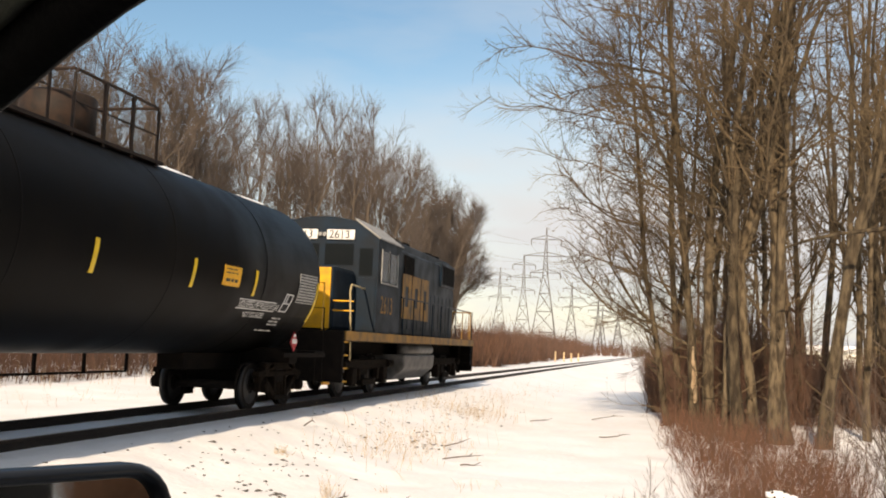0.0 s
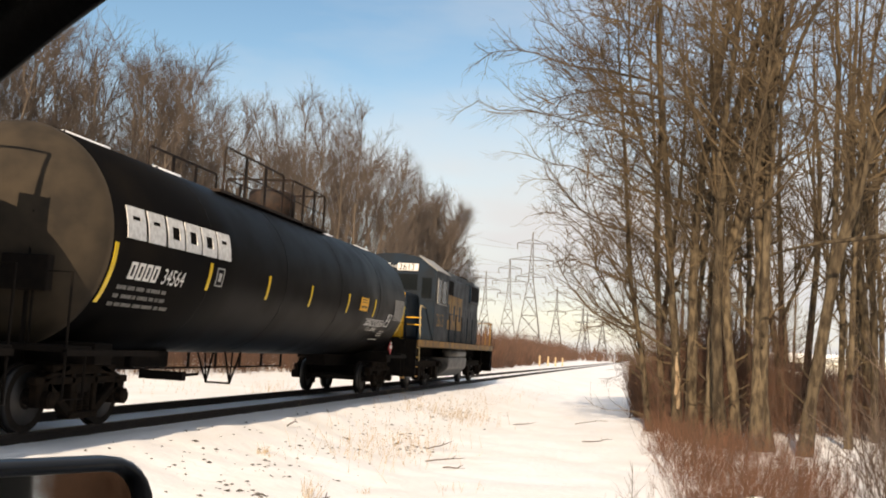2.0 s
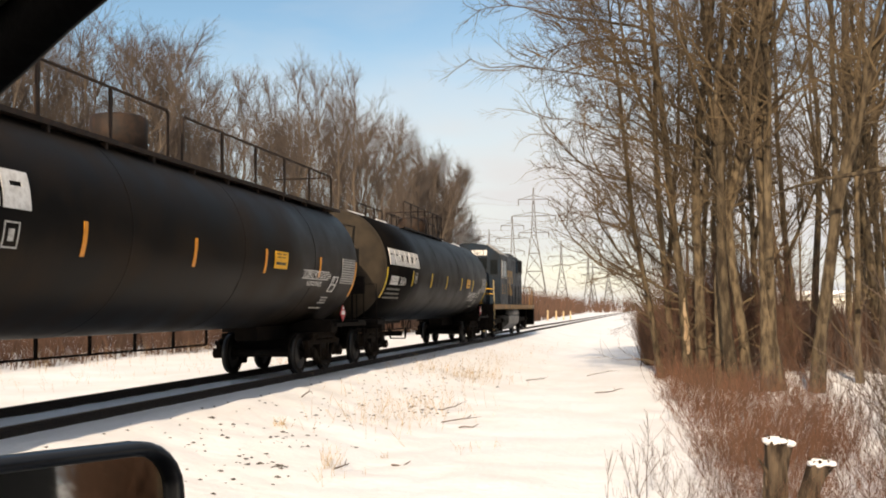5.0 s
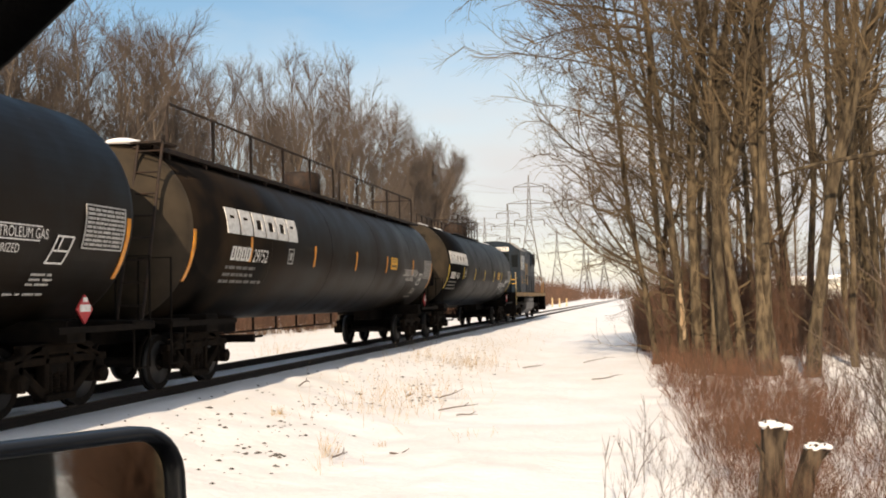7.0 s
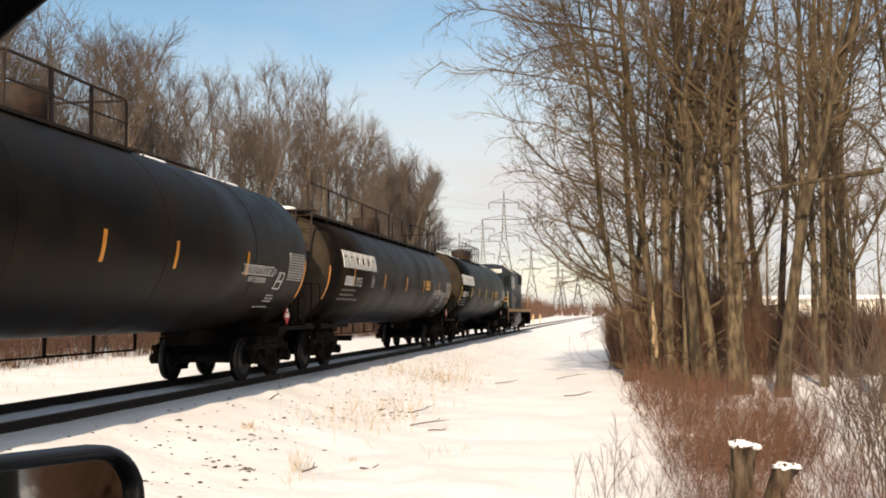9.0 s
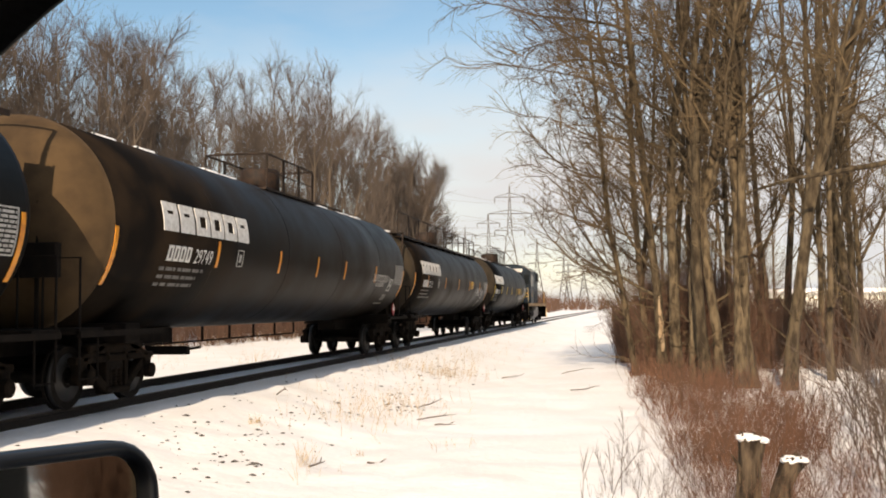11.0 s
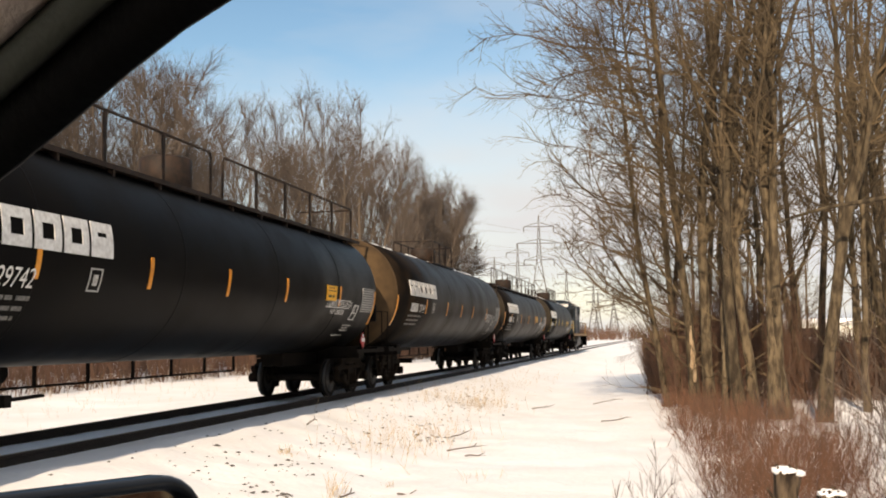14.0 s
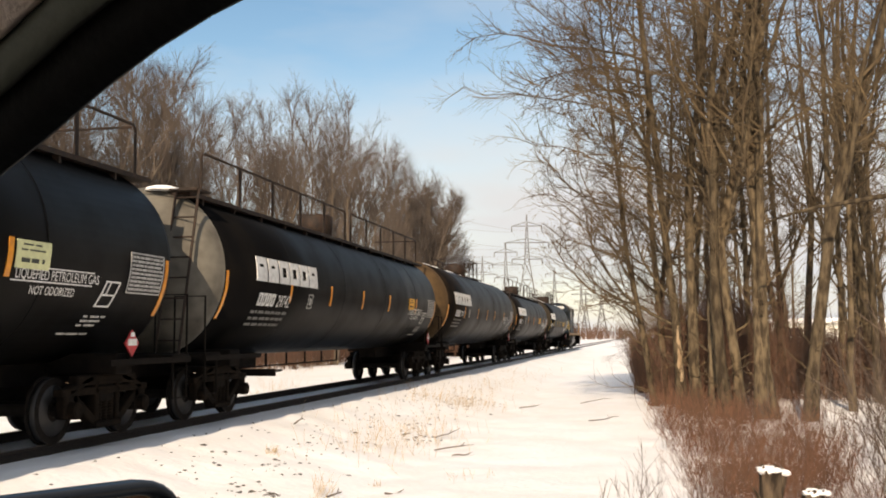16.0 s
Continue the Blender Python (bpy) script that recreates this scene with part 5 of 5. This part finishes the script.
# broken stump with snow on top, and a lower one beside it
def stump(x, y, r, h, lean, label, jag):
    ob = thing("tree_stump", label, "tree stump", "snow-capped stumps")
    rgs = random.Random(int(x * 100))
    n, levels = 28, 12
    tops = [h + jag * noise.noise((2.2 * math.cos(6.283 * k / n), 2.2 * math.sin(6.283 * k / n), x)) + rgs.uniform(-0.015, 0.015) for k in range(n)]

    def at(k, f, fat=1.0):
        a = 6.283 * k / n
        z = f * (h if f < 0.75 else h + (tops[k] - h) * (f - 0.75) * 4)
        w = r * fat * (1.0 + 0.35 * math.exp(-f * 4) + 0.42 * noise.noise((1.6 * math.cos(a), 1.6 * math.sin(a), z * 1.6 + x)) + 0.16 * noise.noise((5 * math.cos(a), 5 * math.sin(a), z * 5)))
        return Vector((w * math.cos(a) + lean * f * f, w * math.sin(a), z))

    bm = BM()
    rings = [[bm.verts.new(at(k, f)) for k in range(n)] for f in [-0.3] + [i / levels for i in range(levels + 1)]]
    inner = [bm.verts.new(at(k, 0.86, 0.6)) for k in range(n)]
    for a, b in zip(rings, rings[1:] + [inner]):
        for k in range(n):
            bm.faces.new((a[k], a[(k + 1) % n], b[(k + 1) % n], b[k]))
    bm.faces.new(inner)
    part("stump_wood", bm, STUMPW, ob, "weathered grey-brown wood")
    for f, size in ((0.05, 0.58), (0.35, 0.46), (0.62, 0.62), (0.85, 0.48)):
        k = int(f * n)
        bm = BM()
        c = at(k, 1.0, 0.62)
        c.z = tops[k] - 0.012
        bmesh.ops.create_icosphere(bm, subdivisions=3, radius=1.0)
        for v in bm.verts:
            q = v.co * (1 + 0.55 * noise.noise(v.co * 1.5 + Vector((f * 9, x, 0))))
            v.co = c + Vector((q.x * r * size * 1.15, q.y * r * size * 1.15, q.z * r * size * 0.48))
        part("snow_cap", bm, SNOW, ob, "lump of snow", True)
    for k in range(3):
        st = Sticks()
        p = at(rgs.randrange(n), rgs.uniform(0.45, 0.85), 0.9)
        q = path(rgs, p, Vector((p.x, p.y, 0.12)), rgs.uniform(0.10, 0.25), 3, 0.2, 0.1)
        st.stick(q, [0.02, 0.016, 0.012, 0.008], 6)
        snag = new("snag", st.mesh("snag", STUMPW))
        snag.parent = ob
    ob.location = (x, y, rise(x, y))


stump(9.23, 8.9, 0.105, 0.96, 0.03, "broken grey tree stump capped with snow among red brush", 0.10)
stump(9.42, 8.84, 0.09, 0.80, 0.17, "short leaning stump with a snow cap beside a taller one", 0.06)

# long scar of bare wood on the first trunk
bm = BM()
rgs = random.Random(3)
cols = []
for i in range(15):
    z = 0.35 + i * 0.11
    w = 0.095 * (1 - abs(i - 5) / 12) * rgs.uniform(0.75, 1.15)
    cols.append([bm.verts.new((9.24 + dx * w + 0.01 * math.sin(i) - 0.05 * z, 29.1 - 0.19 + 0.055 * dx * dx + i * 0.0015, z - 0.3)) for dx in (-1, -0.4, 0.4, 1)])
for a, b in zip(cols, cols[1:]):
    for k in range(3):
        bm.faces.new((a[k], a[k + 1], b[k + 1], b[k]))
tagged(part("trunk_scar", bm, BARE), "strip of pale bare wood where bark was torn away", "bark scar")


# ---- distance ----
def beam(st, a, b, r):
    st.stick([Vector(a), Vector(b)], [r, r], 4)


def pylon(x, y, h, width, label, turn=0.0, arms=(0.64, 0.77, 0.90), arm=6.5, r=0.16):
    ob = thing("power_pylon", label, "power pylon", "power pylons along the line")
    st = Sticks()
    wid = lambda f: width * (1 - f / 0.62) + 1.6 * f / 0.62 if f < 0.62 else 1.6 * (1 - (f - 0.62) / 0.40)
    lv = [0, 0.18, 0.34, 0.48, 0.62, 0.70, 0.77, 0.84, 0.90, 0.99]
    corner = lambda f, i: Vector(((-1, 1, 1, -1)[i] * wid(f) / 2, (-1, -1, 1, 1)[i] * wid(f) / 2, f * h))
    for f0, f1 in zip(lv, lv[1:]):
        for i in range(4):
            j = (i + 1) % 4
            beam(st, corner(f0, i), corner(f1, i), r)
            beam(st, corner(f0, i), corner(f1, j), r * 0.6)
            beam(st, corner(f0, j), corner(f1, i), r * 0.6)
            beam(st, corner(f1, i), corner(f1, j), r * 0.6)
    body = new("lattice", st.mesh("lattice", STEEL, False))
    body.parent = ob
    for f, k in zip(arms, (0.75, 1.1, 0.75)):
        st = Sticks()
        for s in (-1, 1):
            e = Vector((s * arm * k, 0, f * h))
            for d in (-0.6, 0.6):
                beam(st, (s * 0.5, d, f * h), e, r * 0.8)
                beam(st, (s * 0.4, d, f * h + 0.05 * h * 0.6), e, r * 0.6)
            st.stick([e, e - Vector((0, 0, 1.9))], [0.16, 0.16], 5)
        a = new("cross_arm", st.mesh("cross_arm", STEEL, False))
        a.parent = ob
        a["kind"] = "stuff"
    ob.matrix_basis = pose(x, y, -0.8, 0, 0, turn)
    return ob


LINE = "steel lattice power pylon in the distance beside the track"
PYLONS = [(-28.8, 328, 42, 9.5), (-49.5, 430, 42, 9.5), (-25.5, 830, 42, 9.5), (-66, 470, 40, 9), (-40, 560, 40, 9), (-35, 720, 40, 9), (-42, 900, 42, 9)]
for x, y, h, w in PYLONS:
    pylon(x, y, h, w, LINE, 8, r=0.10 + y * 0.00018)
wires = Sticks()


def wire(a, b, sag, r):
    n = 14
    pts = [Vector(a).lerp(Vector(b), i / n) - Vector((0, 0, 4 * sag * (i / n) * (1 - i / n))) for i in range(n + 1)]
    wires.stick(pts, [r] * (n + 1), 3)


for f, k in ((0.64, 0.75), (0.77, 1.1), (0.90, 0.75)):
    for s in (-1, 1):
        o = s * 6.5 * k
        wire((-28.8 + o, 328, f * 42 - 2.7), (-25.5 + o, 830, f * 42 - 2.7), 10, 0.03)
        wire((-28.8 + o, 328, f * 42 - 2.7), (-62 + o, -40, f * 42 - 2.7), 9, 0.025)
        wire((-49.5 + o, 430, f * 42 - 2.7), (-42 + o, 900, f * 42 - 2.7), 10, 0.03)
        wire((-49.5 + o, 430, f * 42 - 2.7), (-92 + o, -20, f * 42 - 2.7), 10, 0.03)
tagged(new("power_lines", wires.mesh("power_lines", STEEL, False)), "thin power lines sagging between pylons", "power lines", kind="stuff")

# straw-yellow posts standing for a low fence at a crossing far down the track
for x, y, h in ((-7.2, 168, 1.6), (-6.0, 168, 1.5), (-5.0, 170, 1.5), (-8.4, 166, 1.7)):
    bm = BM()
    box(bm, -0.12, 0.12, -0.12, 0.12, 0, h, 0.02)
    ob = part("marker_post", bm, STRAW)
    ob.location = (x, y, -0.62)
    tagged(ob, "small straw-yellow post of a low fence beside the distant track", "marker post", "marker posts")

# long pale building seen between the trunks
def building():
    ob = thing("low_building", "long low pale building beyond the woods", "building")
    bm = BM()
    box(bm, 24, 110, 170, 200, -0.6, 3.1, 0.1)
    part("wall", bm, BUILDING, ob, "pale wall")
    bm = BM()
    box(bm, 23, 111, 169, 201, 3.1, 3.8, 0.1)
    part("roof", bm, SNOW, ob, "snow-covered flat roof")
    for k in range(8):
        bm = BM()
        box(bm, 30 + k * 10, 33 + k * 10, 169.9, 170.0, 0.9, 2.3)
        part("window", bm, GLASS, ob, "dark window")


building()

# woods and poles along the road behind the parked car, seen in its mirror and in the glossy tanks
rg = random.Random(31)
for k in range(44):
    x = rg.uniform(12.5, 95)
    y = 1.2 + 0.004 * (x + 14) + 9 * rg.random() ** 1.3 if k % 4 else rg.uniform(-34, -9)
    copy_thing(deep[k % 4], pose(x + 14, y, -0.62, 0, 0, rg.uniform(0, 360)))
for k in range(20):
    copy_thing(LEFT[k % 5], pose(rg.uniform(-36, -17), rg.uniform(-90, 22), -0.62, 0, 0, rg.uniform(0, 360)))
for k in range(12):
    copy_thing(LEFT[k % 5], pose(rg.uniform(95, 125), rg.uniform(-30, 40), -0.62, 0, 0, rg.uniform(0, 360)))
back = Sticks()
for k in range(2200):
    x = rg.uniform(42, 100)
    y = 0.9 - 0.025 * x + rg.random() * 0.15 * x if k % 5 else rg.uniform(-24, -8)
    shrub(back, rg, x, y, -0.65, rg.uniform(1.8, 5.0), 5, 0.022, 0.3, 3)
stuff("roadside_brush", back, FARBRUSH, "brown brush along the road behind the car", "brush")
for x, y in ((38.0, -1.2), (62.0, -2.9)):
    bm = BM()
    lathe(bm, [(-0.6, 0.15), (8.5, 0.10)], 10, "z")
    box(bm, -0.06, 0.06, -1.0, 1.0, 7.8, 7.95)
    ob = part("utility_pole", bm, POLE)
    ob.location = (x, y, -0.1)
    tagged(ob, "wooden utility pole beside the snowy road", "utility pole", "utility poles")


# ---- the parked car around the camera ----
def parked_car():
    car = thing("parked_car", "dark interior edge and door mirror of a parked car", "car")
    ref = pose(8.251, 0.0, 1.336, 93.65, -0.14, 10.02)
    car.matrix_basis = ref
    # roof edge and front pillar: a bow that runs down and away from the upper edge of the window
    k = 1790.0
    edge = []
    for u, v, d in ((-420, 470, 0.341), (-250, 305, 0.322), (-110, 195, 0.3067), (-11, 113, 0.2957), (89, 24, 0.2846), (188, -55, 0.2736), (287, -120, 0.2626), (387, -175, 0.2516), (453, -205, 0.2443), (623, -260, 0.23229999999999998), (833, -310, 0.2223)):
        edge.append(Vector(((u - 784) / k * d, (441 - v) / k * d, -d)))

    def band(name, offs, material, label):
        bm = BM()
        rings = []
        for i, p in enumerate(edge):
            t = (edge[min(i + 1, len(edge) - 1)] - edge[max(i - 1, 0)]).normalized()
            up = Vector((0, 0, 1)).cross(t).normalized()
            if up.y < 0:
                up = -up
            rings.append([bm.verts.new((p + up * a) * (1 + b / p.z)) for a, b in offs])
        n = len(offs)
        for r0, r1 in zip(rings, rings[1:]):
            for j in range(n):
                bm.faces.new((r0[j], r0[(j + 1) % n], r1[(j + 1) % n], r1[j]))
        bm.faces.new(rings[0][::-1])
        bm.faces.new(rings[-1])
        return part(name, bm, material, car, label, True)

    band("window_pillar", ((0.0, 0.0), (0.001, 0.006), (0.012, 0.012), (0.020, 0.010), (0.022, -0.03), (0.004, -0.03)), CARBLACK, "black window pillar")
    band("door_seal", ((0.019, 0.006), (0.022, 0.016), (0.031, 0.018), (0.034, 0.012), (0.034, -0.02), (0.020, -0.02)), CARGREY, "dark rubber door seal")
    band("headliner", ((0.033, 0.010), (0.036, 0.020), (0.060, 0.030), (0.16, 0.045), (0.30, 0.05), (0.30, -0.02), (0.034, -0.02)), LINER, "brown-grey cloth roof lining")
    # door mirror
    d = 0.85
    corner = Vector(((274 - 784) / k * d, (441 - 774) / k * d, -d))
    inv = ref.to_3x3().inverted()
    nrm = (inv @ Vector((1.38, -0.80, 0.14))).normalized()
    up = (inv @ Vector((0, 0, 1)))
    up = (up - nrm * up.dot(nrm)).normalized()
    right = up.cross(nrm).normalized()
    W, H, rad = 0.235, 0.165, 0.042

    def outline(inset, n=7):
        pts = []
        r = rad - inset * 0.8
        for cx, cy, a0 in ((W - rad, -rad, 0), (rad, -rad, 90), (rad, -H + rad, 180), (W - rad, -H + rad, 270)):
            for i in range(n):
                a = radians(a0 + 90 * i / (n - 1))
                pts.append((cx - W + r * math.cos(a), cy + r * math.sin(a)))
        return pts

    def at(p, depth):
        return corner + right * p[0] + up * p[1] + nrm * depth

    bm = BM()
    loops = [[bm.verts.new(at(p, dep)) for p in outline(ins)] for ins, dep in ((0.016, -0.012), (0.013, 0.0), (0.006, 0.004), (0.0, -0.004), (-0.001, -0.02), (0.004, -0.05), (0.016, -0.08), (0.03, -0.095))]
    n = len(loops[0])
    for a, b in zip(loops, loops[1:]):
        for j in range(n):
            bm.faces.new((a[j], a[(j + 1) % n], b[(j + 1) % n], b[j]))
    bm.faces.new(loops[-1])
    shell = part("mirror_housing", bm, CARBLUE, car, "glossy black door mirror housing", True)
    bm = BM()
    bm.faces.new([bm.verts.new(at(p, -0.010)) for p in outline(0.014)])
    bm.faces.new([bm.verts.new(at(p, -0.014)) for p in outline(0.014)][::-1])
    part("mirror_glass", bm, MIRROR, shell, "mirror glass reflecting woods and snow")
    bm = BM()
    a = at((-W + 0.02, -H * 0.6), -0.04)
    tube(bm, [a, a - right * 0.10 - up * 0.02, a - right * 0.22 - up * 0.08], 0.03, 10)
    part("mirror_arm", bm, CARBLACK, shell)
    # closed body around the seat: the car faces the track, its right window looks along the rails
    # unseen panels added to keep sun off the pillar; low far side lights the lining
    back_to = ref.inverted()
    for name, b, m in (("unseen_roof", (7.75, 11.6, -1.35, 0.34, 1.64, 1.70), LINER), ("unseen_rear", (11.6, 11.7, -1.4, 0.5, -0.2, 1.70), CARBLACK),
                       ("unseen_far_side", (7.0, 11.7, -1.45, -1.38, -0.2, 0.88), CARBLACK), ("centre_pillar", (9.0, 9.15, -1.44, -1.38, 0.88, 1.64), CARBLACK), ("floor_pan", (6.2, 11.7, -1.4, 0.5, -0.35, -0.25), CARBLACK),
                       ("door_panel", (7.6, 11.6, 0.44, 0.52, -0.3, 0.88), CARBLACK), ("rear_door_panel", (8.9, 11.6, 0.44, 0.52, 0.88, 1.66), CARBLACK),
                       ("bonnet", (5.2, 6.7, -1.4, 0.5, -0.2, 0.42), CARBLUE), ("dashboard", (6.7, 7.25, -1.35, 0.42, 0.2, 0.62), CARBLACK)):
        bm = BM()
        box(bm, *b, 0.02)
        bm.transform(back_to)
        part(name, bm, m, car)
    for x in (6.0, 10.4):
        for y in (-1.25, 0.33):
            bm = BM()
            lathe(bm, [(-0.11, 0.2), (-0.10, 0.34), (0.10, 0.34), (0.11, 0.2)], 28, "y", Matrix.Translation((x, y, -0.36)))
            bm.transform(back_to)
            part("wheel", bm, CARBLACK, car, "black road wheel")


parked_car()


# ---- movement ----
def way_at(t):
    for (t0, s0), (t1, s1) in zip(WAY, WAY[1:]):
        if t <= t1:
            return s0 + (s1 - s0) * (t - t0) / (t1 - t0)
    return WAY[-1][1]


def motions():
    for ob, spot in MOVING:
        walk(ob, [(t, pose(0, s + spot, 0)) for t, s in WAY])
    ticks = [k / 10 for k in range(161)]
    for ob, y, radius in ROLLING:
        walk(ob, [(t, pose(0, y, radius, -math.degrees((way_at(t) - WAY[0][1]) / radius), 0, 0)) for t in ticks])


motions()
